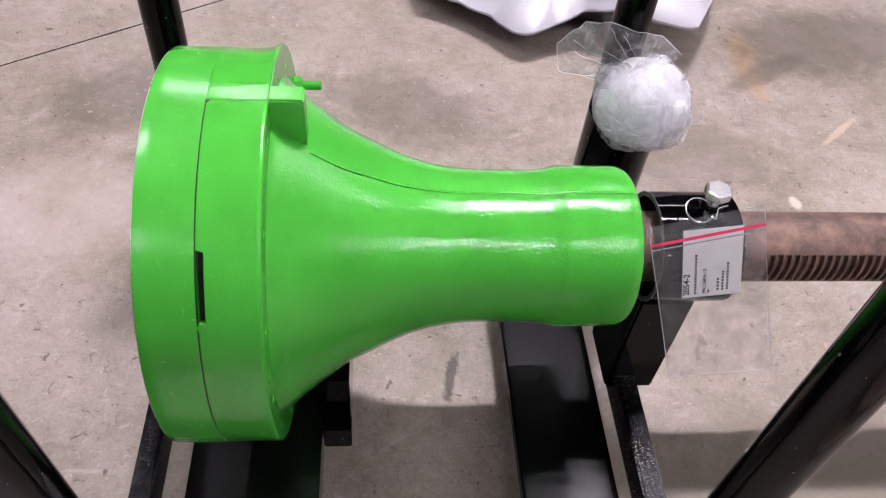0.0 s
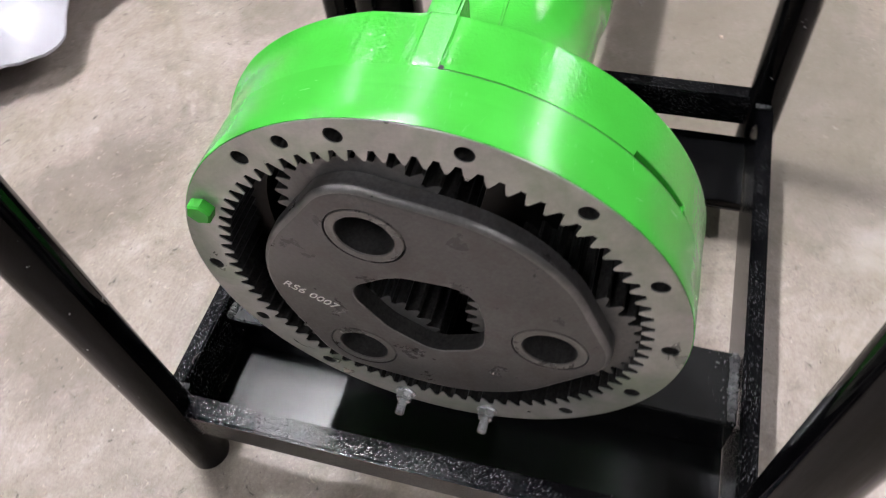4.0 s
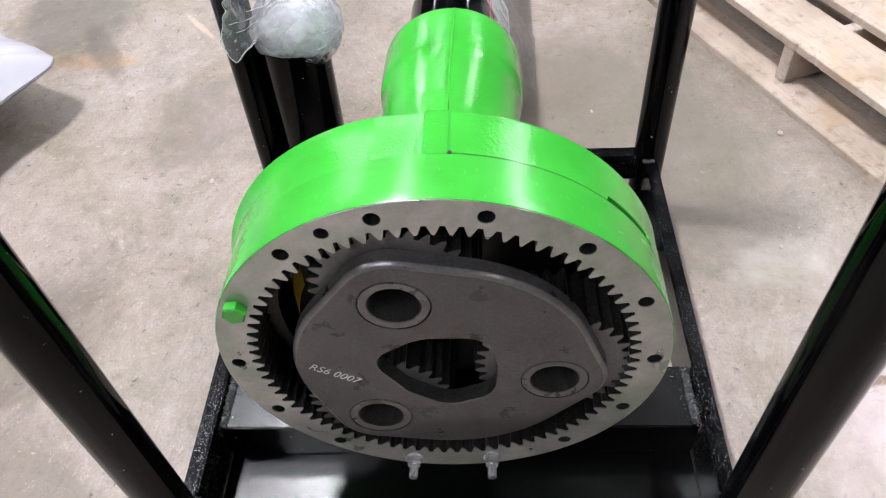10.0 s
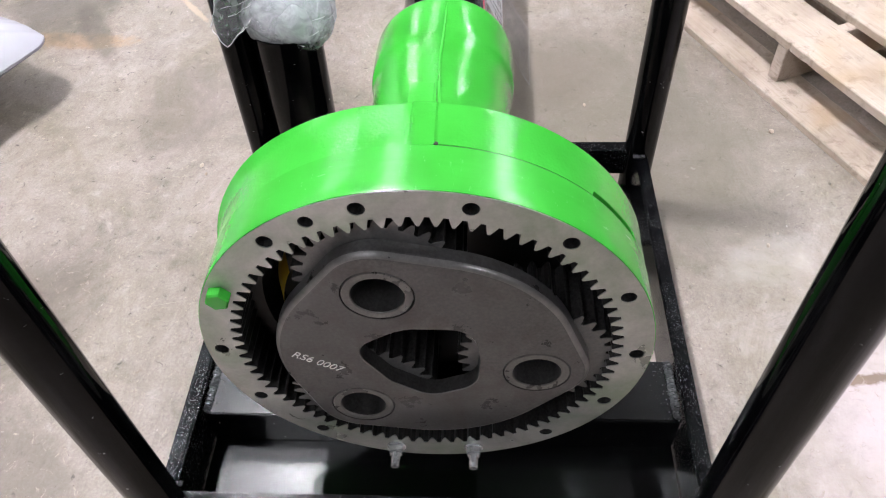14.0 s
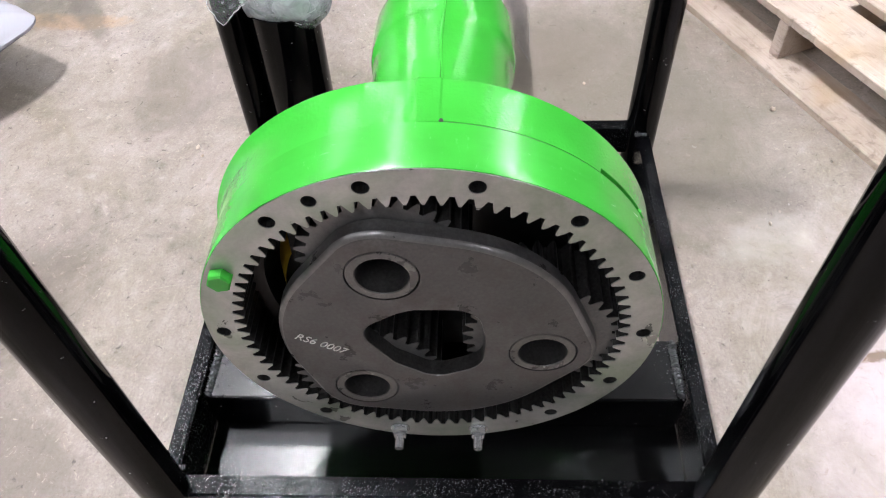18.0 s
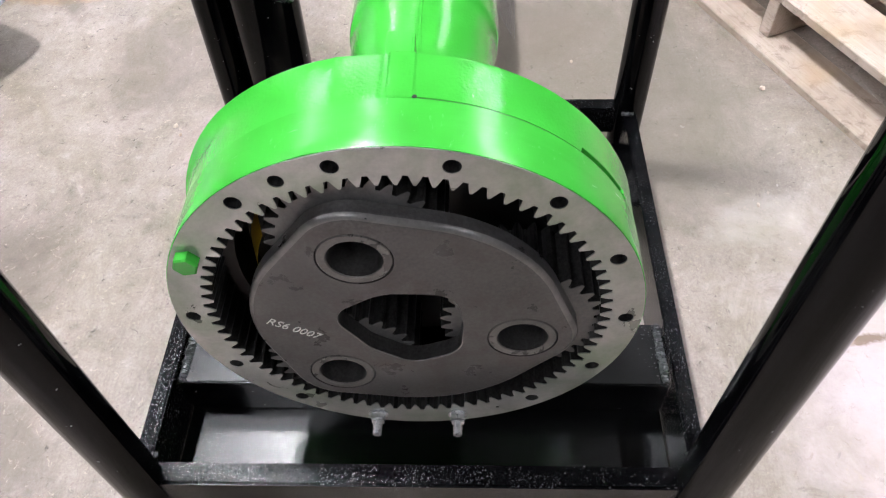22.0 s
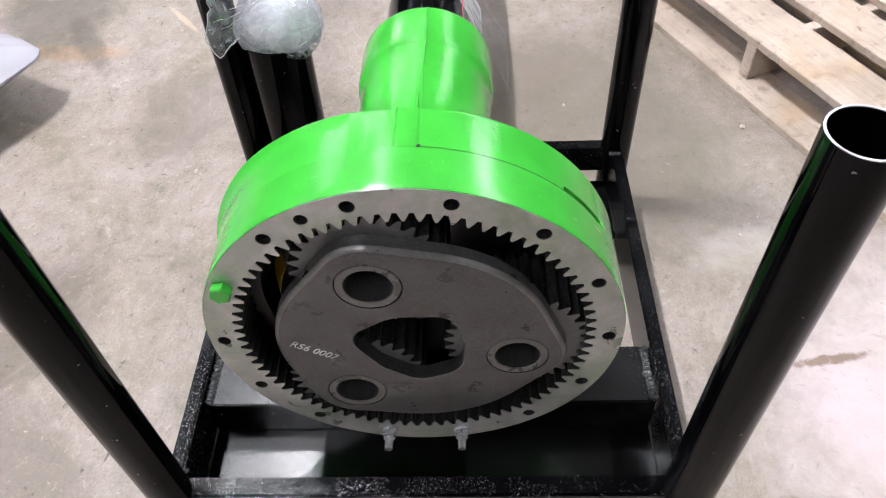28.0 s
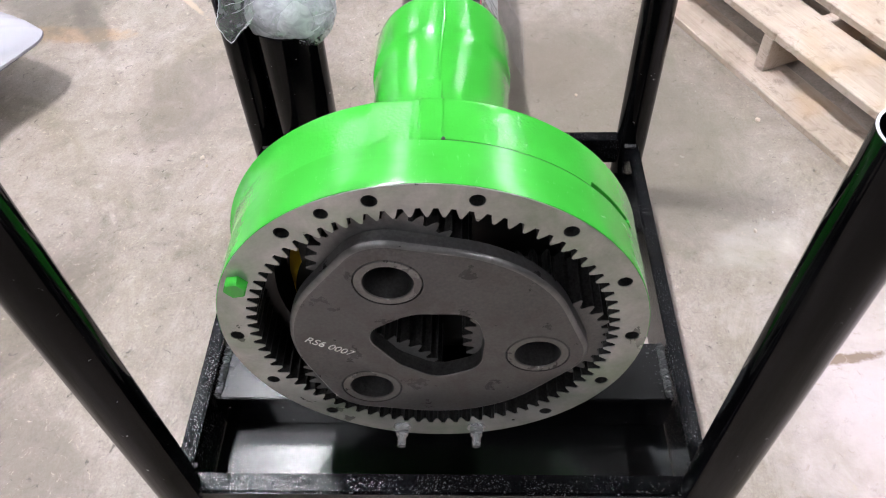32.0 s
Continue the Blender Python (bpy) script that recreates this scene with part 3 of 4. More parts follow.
tagged(floor, "worn beige-grey sealed concrete floor with scuffs, stains and painted-in dimming", "floor", kind="structure")
ceiling = part("ceiling", box(X0, X1, Y0, Y1, TOP, TOP + 0.2), CEIL)
tagged(ceiling, "plain grey-white ceiling deck of the hall", "ceiling", kind="structure")
for side, b in (("north", (X0, X1, Y1, Y1 + 0.2)), ("south", (X0, X1, Y0 - 0.2, Y0)),
                ("east", (X1, X1 + 0.2, Y0, Y1)), ("west", (X0 - 0.2, X0, Y0, Y1))):
    w = part("wall_" + side, box(*b, 0.0, TOP), WALL)
    tagged(w, "plain grey panelled wall of the hall", "wall", kind="structure")

def ceiling_light(glowing, label):
    lamp = thing("ceiling_light", label, "lamp", "ceiling lights", (0, 0, TOP - 0.35))
    part("housing", box(-0.76, 0.76, -0.12, 0.12, 0.0, 0.07, 0.01), CEIL, lamp)
    part("diffuser", box(-0.45, 0.45, -0.05, 0.05, -0.02, -0.002), glowing, lamp)
    for s in (-0.6, 0.6):
        part("hanger", pipe((s, 0, 0.07), (s, 0, 0.35), 0.006, n=8), ZINC, lamp)
    return lamp

for glowing, label, places in (
        (GLOW_KEY, "brightest linear high-bay light hung under the ceiling", [(1.0, 1.8)]),
        # (-3.3, 1.8) and (-5.5, 1.8) are added unseen fill for the gear face.
        (GLOW, "long white linear high-bay light hung under the ceiling, two added as fill", [(-3.3, 1.8), (-5.5, 1.8), (-1.8, 7.2), (3.0, 1.65), (12.0, 6.6), (14.2, 6.6), (16.4, 6.6)]),
        (GLOW_SIDE, "linear high-bay light in the side row under the ceiling", [(1.2 + 1.55 * k, -4.7) for k in range(5)]),
        # (-4.6, -4.7) and (-3.0, -4.7) are likewise added fill, out of view.
        (GLOW_DIM, "dimmer linear high-bay light under the ceiling, two added as fill", [(10.2, 1.6), (6.0, 1.8), (1.2, 7.2), (4.2, 7.2), (7.6, 6.6), (9.8, 6.6), (-4.6, -4.7), (-3.0, -4.7)] + [(9.6 + 2.2 * k, -4.6) for k in range(5)])):
    first = ceiling_light(glowing, label)
    first.location = (*places[0], TOP - 0.35)
    for lx, ly in places[1:]:
        copy_thing(first, pose(lx, ly, TOP - 0.35))


# ------------------------------------------------------------------ the stand
stand = thing("shipping_stand", "black painted welded steel stand with four upright corner pipes", "stand")
RAIL = 0.185
for name, x0, x1 in (("front_rail", -0.102, -0.068), ("back_rail", 0.702, 0.738)):
    part(name, box(x0, x1, -0.392, 0.392, RAIL - 0.066, RAIL, 0.004), BLACK_RAIL, stand, smooth=40)
for s in (-1, 1):
    part("side_rail", box(-0.066, 0.700, min(s * 0.393, s * 0.419), max(s * 0.393, s * 0.419), 0.066, RAIL, 0.003), BLACK_RAIL, stand, smooth=40)
part("cross_channel", box(0.072, 0.185, -0.3915, 0.3915, 0.156, 0.168, 0.002), BLACK_PLATE, stand, smooth=40)
part("channel_flange", box(0.073, 0.081, -0.391, 0.391, 0.0785, 0.155, 0.001), BLACK, stand)
part("channel_flange", box(0.176, 0.184, -0.391, 0.391, 0.0785, 0.155, 0.001), BLACK, stand)
part("tray", box(-0.044, 0.11, -0.3915, 0.3915, 0.067, 0.076, 0.001), BLACK_PLATE, stand)
part("middle_channel", box(0.522, 0.687, -0.3915, 0.3915, 0.082, 0.092, 0.002), DULL_PLATE, stand)
for x in (0.522, 0.681):
    part("channel_flange", box(x, x + 0.006, -0.391, 0.391, 0.093, 0.104, 0.001), BLACK, stand)
# foot x and y, lean of the head in y, radius, height
POSTS = ((-0.090, -0.4065, -0.0145, 0.0385, 0.890), (-0.0915, 0.4025, 0.0120, 0.033, 0.890), (0.719, -0.408, 0.0, 0.033, 0.890), (0.725, 0.408, 0.0, 0.034, 0.890))
for x, foot, lean, r, top in POSTS:
    y = foot + lean
    tube = part("corner_pipe", pipe((x, foot, 0.0), (x, y, top), r, 0.0035), BLACK, stand, smooth=40)
    part("rim", pipe((x, y, top), (x, y, top + 0.0012), r - 0.0004, 0.0026), RIM, tube, "bare worn steel edge of the pipe")
part("storage_tube", pipe((0.723, 0.3075, 0.187), (0.723, 0.3075, 0.485), 0.066, 0.005, 56), BLACK, stand, "wide black pipe welded beside a corner pipe", smooth=40)
part("tube_seat", box(0.69, 0.76, 0.25, 0.37, 0.1855, 0.1868), BLACK, stand)
# saddle under the housing
part("saddle", box(0.1855, 0.232, -0.135, 0.135, 0.100, 0.30, 0.003), BLACK, stand)
part("saddle_clip", box(0.1875, 0.234, -0.162, -0.136, 0.130, 0.19, 0.002), BLACK, stand)
for y in (-0.385, 0.385):
    weld((0.074, y, 0.169), (0.183, y, 0.169), 0.0052, stand)
    weld((0.080, y * 0.99, 0.1685), (0.176, y * 0.988, 0.1685), 0.0036, stand)
for y in (-0.3915, 0.3915):
    weld((-0.066, y, 0.16), (-0.064, y, RAIL), 0.004, stand)
    weld((0.700, y, 0.16), (0.701, y, RAIL + 0.001), 0.004, stand)
for x, y, lean, r, top in POSTS:
    s = -1 if y < 0 else 1
    inward = 1 if x < 0.3 else -1
    weld((x + inward * r, y - s * 0.020, RAIL + 0.001), (x + inward * r * 0.95, y + s * 0.004, RAIL + 0.001), 0.0045, stand)

# spatter beside the welds
spots = [(random.uniform(0.070, 0.186), s * random.triangular(0.345, 0.390, 0.388), 0.1682) for s in (-1, 1) for _ in range(90)]
spots += [(random.uniform(-0.101, -0.069), s * random.triangular(0.05, 0.390, 0.37), RAIL) for s in (-1, 1) for _ in range(55)]
spots += [(random.uniform(0.703, 0.737), random.uniform(-0.39, 0.20), RAIL) for _ in range(120)]
bm = bmesh.new()
for x, y, z in spots:
    size = random.uniform(0.0005, 0.0017)
    top = bm.verts.new((x, y, z + size * 0.8))
    foot = [bm.verts.new((x + size * math.cos(TURN * k / 5), y + size * math.sin(TURN * k / 5), z - 0.0006)) for k in range(5)]
    for k in range(5):
        bm.faces.new((top, foot[k], foot[(k + 1) % 5]))
tagged(part("weld_spatter", bm, GLINT_WELD, stand, smooth=80), "tiny bright beads of weld spatter on black rails", kind="stuff")

# shaft holder: an upright box section that carries a short pipe with a clamp bolt
holder = part("shaft_holder", box(0.690, 0.778, -0.062, 0.062, 0.145, 0.40, 0.004), BLACK, stand, smooth=40)
part("holder_pipe", lathe([(0.690, 0.086), (0.812, 0.086), (0.812, 0.079), (0.690, 0.079)], 72, closed=True), BLACK, holder, smooth=40)
part("pipe_rim", lathe([(0.6885, 0.0862), (0.6885, 0.0788), (0.6898, 0.0788), (0.6898, 0.0862)], 72, closed=True), RUBBED, holder, "rubbed grey pipe rim")
BX, BY = 0.767, -0.002
weld((BX - 0.014, BY + 0.013, 0.5535), (BX + 0.011, BY + 0.008, 0.5535), 0.008, holder)
weld((BX + 0.011, BY - 0.012, 0.552), (BX - 0.012, BY - 0.014, 0.552), 0.007, holder)
part("clamp_nut", hexagon(pose(BX, BY, 0.5525, 0, 0, 12), 0.032, 0.012), BLACK, holder)
clamp = part("clamp_bolt", pipe((BX, BY, 0.535), (BX, BY, 0.582), 0.0105, n=24), ZINC, holder, smooth=40)
part("bolt_head", hexagon(pose(BX, BY, 0.580, 0, 0, 20), 0.0345, 0.0155), ZINC, clamp, "bright zinc hexagon bolt head")
loop = [(BX - 0.026 + 0.020 * math.cos(a), BY - 0.016 + 0.019 * math.sin(a), 0.566 + 0.006 * math.sin(a)) for a in [radians(30 + 300 * i / 26) for i in range(27)]]
wire("retaining_clip", [(BX + 0.008, BY + 0.0125, 0.572)] + loop + [(BX - 0.003, BY - 0.030, 0.560), (BX + 0.004, BY - 0.0125, 0.566), (BX + 0.018, BY - 0.010, 0.570)], 0.0011, ZINC, holder)

# ------------------------------------------------------------------ the axle drive
drive = thing("axle_final_drive", "bright green axle housing with an open steel planetary gear set", "axle drive")
HOLES = [12.857 + 25.714 * k for k in range(14)]
PLANETS = (-20.0, 100.0, 220.0)
PHASE = -20.0

def hole(r, degrees, circle_r=0.264, n=18):
    p = polar(circle_r, degrees)
    return circle(r, n, -p.y, p.z - AXIS)

open_holes = [hole(0.0096, d) for d in HOLES if not (d > 295 and d < 300)]
ring = part("ring_gear", lathe([(0.0035, 0.2800), (0.0012, 0.2838), (0.003, 0.2845), (0.018, 0.28455), (0.036, 0.28448), (0.0400, 0.28436), (0.0425, 0.2845), (0.0455, 0.2845), (0.0475, 0.28436), (0.0515, 0.28448), (0.0686, 0.2845), (0.0690, 0.2841), (0.0690, 0.262)], 160), GREEN_RING, drive,
            "green ring gear rim with rubbed paint", smooth=40)
all_holes = [*open_holes, hole(0.0086, -25.7), hole(0.0030, 153.6, 0.2625, 12)]
teeth = gear_outline(78, 0.2462, 0.2325, PHASE)
part("gear_face", prism(circle(0.2830, 160), 0.0016, FACEWISE, [teeth, *all_holes]), FACE, ring, "bare machined steel gear face with bolt holes")
part("gear_teeth", prism(circle(0.2836, 160), 0.066, FACEWISE @ Matrix.Translation((0, 0, 0.0016)), [teeth, *all_holes]), SHADED_TOOTH, ring, "oily internal gear teeth, darkened further for the shade between them")
part("hole_backing", lathe([(0.030, 0.2475), (0.030, 0.2795)], 96), SHADED_TOOTH, ring)

bolt = part("flange_bolt", hexagon(towards(polar(0.264, -64.3, 0.0), (-1, 0, 0)) @ pose(0, 0, 0, 0, 0, 10), 0.0265, 0.0135), GREEN_RING, drive, "green painted hexagon bolt")
part("bolt_end", pipe(polar(0.264, -64.3, 0.137), polar(0.264, -64.3, 0.185), 0.0072, n=20), GREEN_RING, bolt, smooth=40)
part("bolt_nut", hexagon(towards(polar(0.264, -64.3, 0.143), (1, 0, 0)), 0.024, 0.012), GREEN_RING, bolt)
for d in (-167.14, 167.14):
    stud = part("stud", pipe(polar(0.264, d, 0.02), polar(0.264, d, -0.0345), 0.0054, n=20), ZINC, drive, "threaded bright zinc stud", smooth=40)
    bm = bmesh.new()
    for k in range(9):
        m = towards(polar(0.264, d, -0.0165 - 0.002 * k), (-1, 0, 0))
        for z0, z1, r0, r1 in ((0.0, 0.0010, 0.0053, 0.0066), (0.0010, 0.0020, 0.0066, 0.0053)):
            a = [bm.verts.new(m @ Vector((r0 * math.cos(TURN * i / 18), r0 * math.sin(TURN * i / 18), z0))) for i in range(18)]
            b = [bm.verts.new(m @ Vector((r1 * math.cos(TURN * i / 18), r1 * math.sin(TURN * i / 18), z1))) for i in range(18)]
            for i in range(18):
                bm.faces.new((a[i], a[(i + 1) % 18], b[(i + 1) % 18], b[i]))
    part("thread", bm, ZINC, stud)
    part("washer", pipe(polar(0.264, d, 0.0), polar(0.264, d, -0.002), 0.0145, n=28), ZINC, stud, smooth=30)
    part("nut", hexagon(towards(polar(0.264, d, -0.002), (-1, 0, 0)) @ pose(0, 0, 0, 0, 0, 30), 0.0205, 0.0125), ZINC, stud)

BELL = smooth_profile([(0.1425, 0.2475), (0.1475, 0.241), (0.157, 0.2325), (0.164, 0.2268), (0.173, 0.219), (0.188, 0.2075), (0.229, 0.1775), (0.265, 0.1595), (0.312, 0.1375), (0.361, 0.1232), (0.411, 0.1172),
                       (0.480, 0.1168), (0.514, 0.1176), (0.530, 0.1205), (0.545, 0.1240), (0.590, 0.1244), (0.626, 0.1240), (0.638, 0.1226), (0.6465, 0.1180), (0.6505, 0.1100), (0.651, 0.098)], 3)

def housing_profile(d):
    """The flange: a slot at the joint, a flat facet beside a raised pad, and a back edge that is eased over the top."""
    slot = 42.9 < d < 60.6
    rad = 0.2842
    if -13.5 < d < -3.2:
        rad = 0.2827 / math.cos(radians(d + 6.4))
    elif -1.6 <= d < 3.8:
        rad = 0.2858 * math.cos(radians(2.7)) / math.cos(radians(d - 1.1))
    front = 0.0790 if slot else 0.0704
    step = min(rad, 0.2845)
    lip = 0.0006
    if d < -5:
        lip += 0.009 * min(1.0, (-5 - d) / 41) * max(0.1, min(1.0, (150 + d) / 35))
    front = 0.0688 if d < 4 else front
    return [(0.0697, 0.2470), (0.0697, 0.268), (front, 0.2684), (front, step - 0.0006), (front + 0.0005 * (d >= 4), step), (front + 0.004, rad), (0.110, rad), (0.121, rad + lip * 0.1),
            (0.130, rad + lip * 0.4), (0.136, rad + lip * 0.8), (0.139, rad + lip), (0.1412, rad + lip - 0.0008), (0.1424, rad + lip - 0.0035)]

housing = part("axle_housing", lathe_by_angle(housing_profile, 720), GREEN, drive, "bright green cast axle housing with orange-peel gloss", smooth=28)
# Near-black strip that puts the slot's shade into its floor.
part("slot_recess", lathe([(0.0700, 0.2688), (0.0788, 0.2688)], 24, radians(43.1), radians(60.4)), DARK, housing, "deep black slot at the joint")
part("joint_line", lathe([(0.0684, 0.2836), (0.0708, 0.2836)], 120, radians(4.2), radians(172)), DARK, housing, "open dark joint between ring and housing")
part("bell", lathe(BELL + [(0.651, 0.060)], 144), GREEN, housing, smooth=28)
part("flange_back", prism([(v.y * -1, v.z - AXIS) for v in (polar(housing_profile(-180 + 2.5 * k + 0.01)[-1][1], -180 + 2.5 * k) for k in range(144))], -0.006, FACEWISE @ Matrix.Translation((0, 0, 0.1426)), [circle(0.238, 120), *[hole(0.0046, d, 0.2615, 14) for d in HOLES if abs(d - 295.7) > 3]]), GREEN, housing)
part("inner_wall", lathe([(0.0697, 0.2475), (0.0780, 0.222), (0.125, 0.215), (0.125, 0.060)], 72), DARK, housing, "inside of the housing, coloured near black for its shade")
# lifting lug with its web
part("lifting_lug", box(0.136, 0.184, -0.0170, 0.0140, 0.640, 0.7475, 0.0025), GREEN, housing, smooth=40)
# parting ridge that runs from the lug along the bell to the tube's end
ridge = bmesh.new()
cols = []
for x, r in [p for p in BELL if 0.186 < p[0] < 0.648]:
    mid = 5.6 - 3.2 * min(1, max(0, (x - 0.30) / 0.14)) + 2.0 * min(1, max(0, (x - 0.47) / 0.1)) + 1.5 * min(1, max(0, (0.36 - x) / 0.12))
    w = 0.0026 / r * 57.3
    cols.append([ridge.verts.new(polar(r + h, mid + o * w, x)) for o, h in ((-2.2, -0.0012), (-1.2, 0.0006), (-0.35, 0.0018), (0.2, 0.0016), (0.42, -0.0012))])
for one, two in zip(cols, cols[1:]):
    for i in range(4):
        ridge.faces.new((one[i], one[i + 1], two[i + 1], two[i]))
part("parting_ridge", ridge, GREEN, housing, smooth=35)
# clip of paint at the slot's end
part("slot_lug", hexagon(towards(polar(0.2790, 61.0, 0.0745), polar(1, 61.5) - Vector((0, 0, AXIS))), 0.011, 0.0068), GREEN, housing)

# nick where the joint opens
part("joint_nick", hexagon(towards(polar(0.2838, 4.2, 0.0712), polar(1, 4.2) - Vector((0, 0, AXIS))), 0.0052, 0.0012, chamfer=False), DARK, housing)

# planet carrier and gears
corners = [(0.142 * math.sin(radians(a)), 0.142 * math.cos(radians(a)), 0.068) for a in PLANETS]
window = hull([(-0.051, 0.011, 0.031), (-0.022, 0.027, 0.034), (-0.022, -0.026, 0.036), (-0.012, 0.031, 0.034), (0.028, 0.029, 0.036), (0.034, 0.000, 0.034), (0.006, -0.046, 0.036), (0.028, -0.034, 0.038)])
BORE = 0.0435
REACH = {-20.0: (-0.0487, 0.1296), 100.0: (0.1408, -0.0262), 220.0: (-0.0917, -0.1125)}
bores = [circle(BORE, 48, *REACH[a]) for a in PLANETS]
rim = hull(corners + [(0, 0, 0.189)])
bm = prism(rim, 0.023, FACEWISE @ Matrix.Translation((0, 0, -0.013)), [window, *bores])
bm.normal_update()
edge = [e for e in bm.edges if len(e.link_faces) == 2 and all(abs(v.co.x + 0.013) < 1e-5 for v in e.verts) and min(abs(f.normal.x) for f in e.link_faces) < 0.5 and all(math.hypot(v.co.y, v.co.z - AXIS) > 0.1865 and min((v.co - FACEWISE @ Vector((*REACH[a], -0.013))).length for a in PLANETS) > 0.050 for v in e.verts)]
bmesh.ops.bevel(bm, geom=edge, offset=0.0095, segments=5, profile=0.5, affect="EDGES")
lip = [e for e in bm.edges if len(e.link_faces) == 2 and all(abs(v.co.x + 0.013) < 1e-5 and math.hypot(v.co.y, v.co.z - AXIS) < 0.095 for v in e.verts) and min(abs(f.normal.x) for f in e.link_faces) < 0.5]
bmesh.ops.bevel(bm, geom=lip, offset=0.0013, segments=1, affect="EDGES")
bm.normal_update()
carrier = part("planet_carrier", bm, CAST, drive, "dark forged steel planet carrier plate with three bores", smooth=35)
carrier.data.materials.append(WORN_LIT)
carrier.data.materials.append(RECESS_STEEL)
# Bevelled faces take the pale steel, wear and painted highlight in one.
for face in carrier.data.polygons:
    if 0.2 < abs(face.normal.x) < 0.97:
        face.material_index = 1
    # The window's inner walls take the darker steel as painted shade.
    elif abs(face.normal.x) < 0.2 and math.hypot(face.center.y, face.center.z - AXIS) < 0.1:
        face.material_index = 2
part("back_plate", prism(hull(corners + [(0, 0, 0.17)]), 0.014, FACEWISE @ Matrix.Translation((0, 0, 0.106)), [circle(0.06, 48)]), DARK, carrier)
for a in PLANETS:
    cu, cv = REACH[a]
    at = FACEWISE @ Matrix.Translation((cu, cv, 0))
    grow = BORE - 0.0016
    inner = grow - 0.0112
    outline = gear_outline(31, 0.0885, 0.1018, a + 180 / 31)
    # Flanks get the shaded steel, the thin end cap the lit one.
    gear = part("planet_gear", prism([(u, v) for u, v in gear_outline(31, 0.0885, 0.1018, a + 180 / 31)], 0.075, at @ Matrix.Translation((0, 0, 0.0124)), [circle(grow - 0.002, 40)]), SHADED_TOOTH, drive, "steel planet gear with shade painted into its dark flanks")
    part("gear_end", prism(outline, 0.0012, at @ Matrix.Translation((0, 0, 0.0111)), [circle(grow - 0.002, 40)]), PLANET, gear, "bare steel gear end face, paler copy for the lit side")
    bm = bmesh.new()
    rings = []
    for w, r in ((0.10, grow), (-0.0122, grow), (-0.0132, grow - 0.0012), (-0.0132, inner + 0.0013), (-0.0118, inner)):
        rings.append([bm.verts.new(at @ Vector((r * math.cos(TURN * i / 48), r * math.sin(TURN * i / 48), w))) for i in range(48)])
    for one, two in zip(rings, rings[1:]):
        for i in range(48):
            bm.faces.new((one[i], one[(i + 1) % 48], two[(i + 1) % 48], two[i]))
    pin = part("planet_pin", bm, PIN, drive, "hollow ground steel planet pin", smooth=35)
    part("pin_bore", pipe(at @ Vector((0, 0, -0.0117)), at @ Vector((0, 0, 0.078)), inner + 0.0004, 0.0004, 48), RECESS_STEEL, pin, "oily bore, darkened for the shade inside", smooth=40)
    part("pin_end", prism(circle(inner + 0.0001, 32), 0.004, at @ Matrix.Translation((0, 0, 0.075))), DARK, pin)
part("yellow_band", lathe([(0.060, 0.190), (0.100, 0.205)], 24, radians(-86), radians(-64)), YELLOW, drive, "dull yellow painted strip inside the housing")
words("serial_marking", "RS6 0007", 0.0190, FACEWISE @ Matrix.Translation((-0.1712, 0.0062, -0.0134)) @ Matrix.Rotation(radians(-31.0), 4, "Z") @ Matrix(((0.94, 0.16, 0, 0), (0, 1, 0, 0), (0, 0, 1, 0), (0, 0, 0, 1))), MARKER, carrier, "handwritten white paint marker writing", thin=-0.00012)

# axle shaft with rack slots on one flank
bm = bmesh.new()
xs = [0.62, 0.868]
while xs[-1] < 1.88:
    x = xs[-1]
    xs += [x + 0.0015, x + 0.0072, x + 0.0087, x + 0.0131]
xs += [2.05]
rows = []
for i, x in enumerate(xs):
    cut = 0.868 < x < 1.9 and (i - 1) % 4 in (1, 2)
    ring_v = []
    for k in range(72):
        d = 5 * k
        deep = 0.0075 if cut and 60 <= d <= 112 else 0.0
        ring_v.append(bm.verts.new(polar(0.0555 - deep, d, x)))
    rows.append(ring_v)
for one, two in zip(rows, rows[1:]):
    for k in range(72):
        bm.faces.new((one[k], one[(k + 1) % 72], two[(k + 1) % 72], two[k]))
bm.faces.new(rows[0]), bm.faces.new(rows[-1])
part("axle_shaft", bm, RUST, drive, "rust-brown bare steel axle shaft with rack slots", smooth=25)

# ------------------------------------------------------------------ tag in its pouch
pouch = thing("tag_pouch", "clear zip pouch with printed white parts tag on the shaft", "pouch")
TL, TR, BL, BR = Vector((0.6527, -0.0560, 0.5687)), Vector((0.8111, -0.0478, 0.6100)), Vector((0.7254, -0.1623, 0.3419)), Vector((0.8798, -0.1613, 0.3664))
OUT = (TR - TL).cross(BL - TL).normalized()
OUT = OUT if OUT.y < 0 else -OUT

def on_pouch(u, v, lift=0.0):
    """u across, v down the pouch, both 0 to 1."""
    p = TL.lerp(TR, u).lerp(BL.lerp(BR, u), v)
    return p + OUT * (lift + 0.003 * math.sin(5 * v + 2 * u) * v)

def sheet(u0, u1, v0, v1, lift, nu=10, nv=12):
    bm = bmesh.new()
    g = [[bm.verts.new(on_pouch(u0 + (u1 - u0) * i / nu, v0 + (v1 - v0) * j / nv, lift)) for i in range(nu + 1)] for j in range(nv + 1)]
    for j in range(nv):
        for i in range(nu):
            bm.faces.new((g[j][i], g[j][i + 1], g[j + 1][i + 1], g[j + 1][i]))
    return bm

part("back_film", sheet(0, 1, 0, 1, 0.0), POUCH, pouch, smooth=60)
part("front_film", sheet(0, 1, 0, 1, 0.0035), POUCH, pouch, smooth=60)
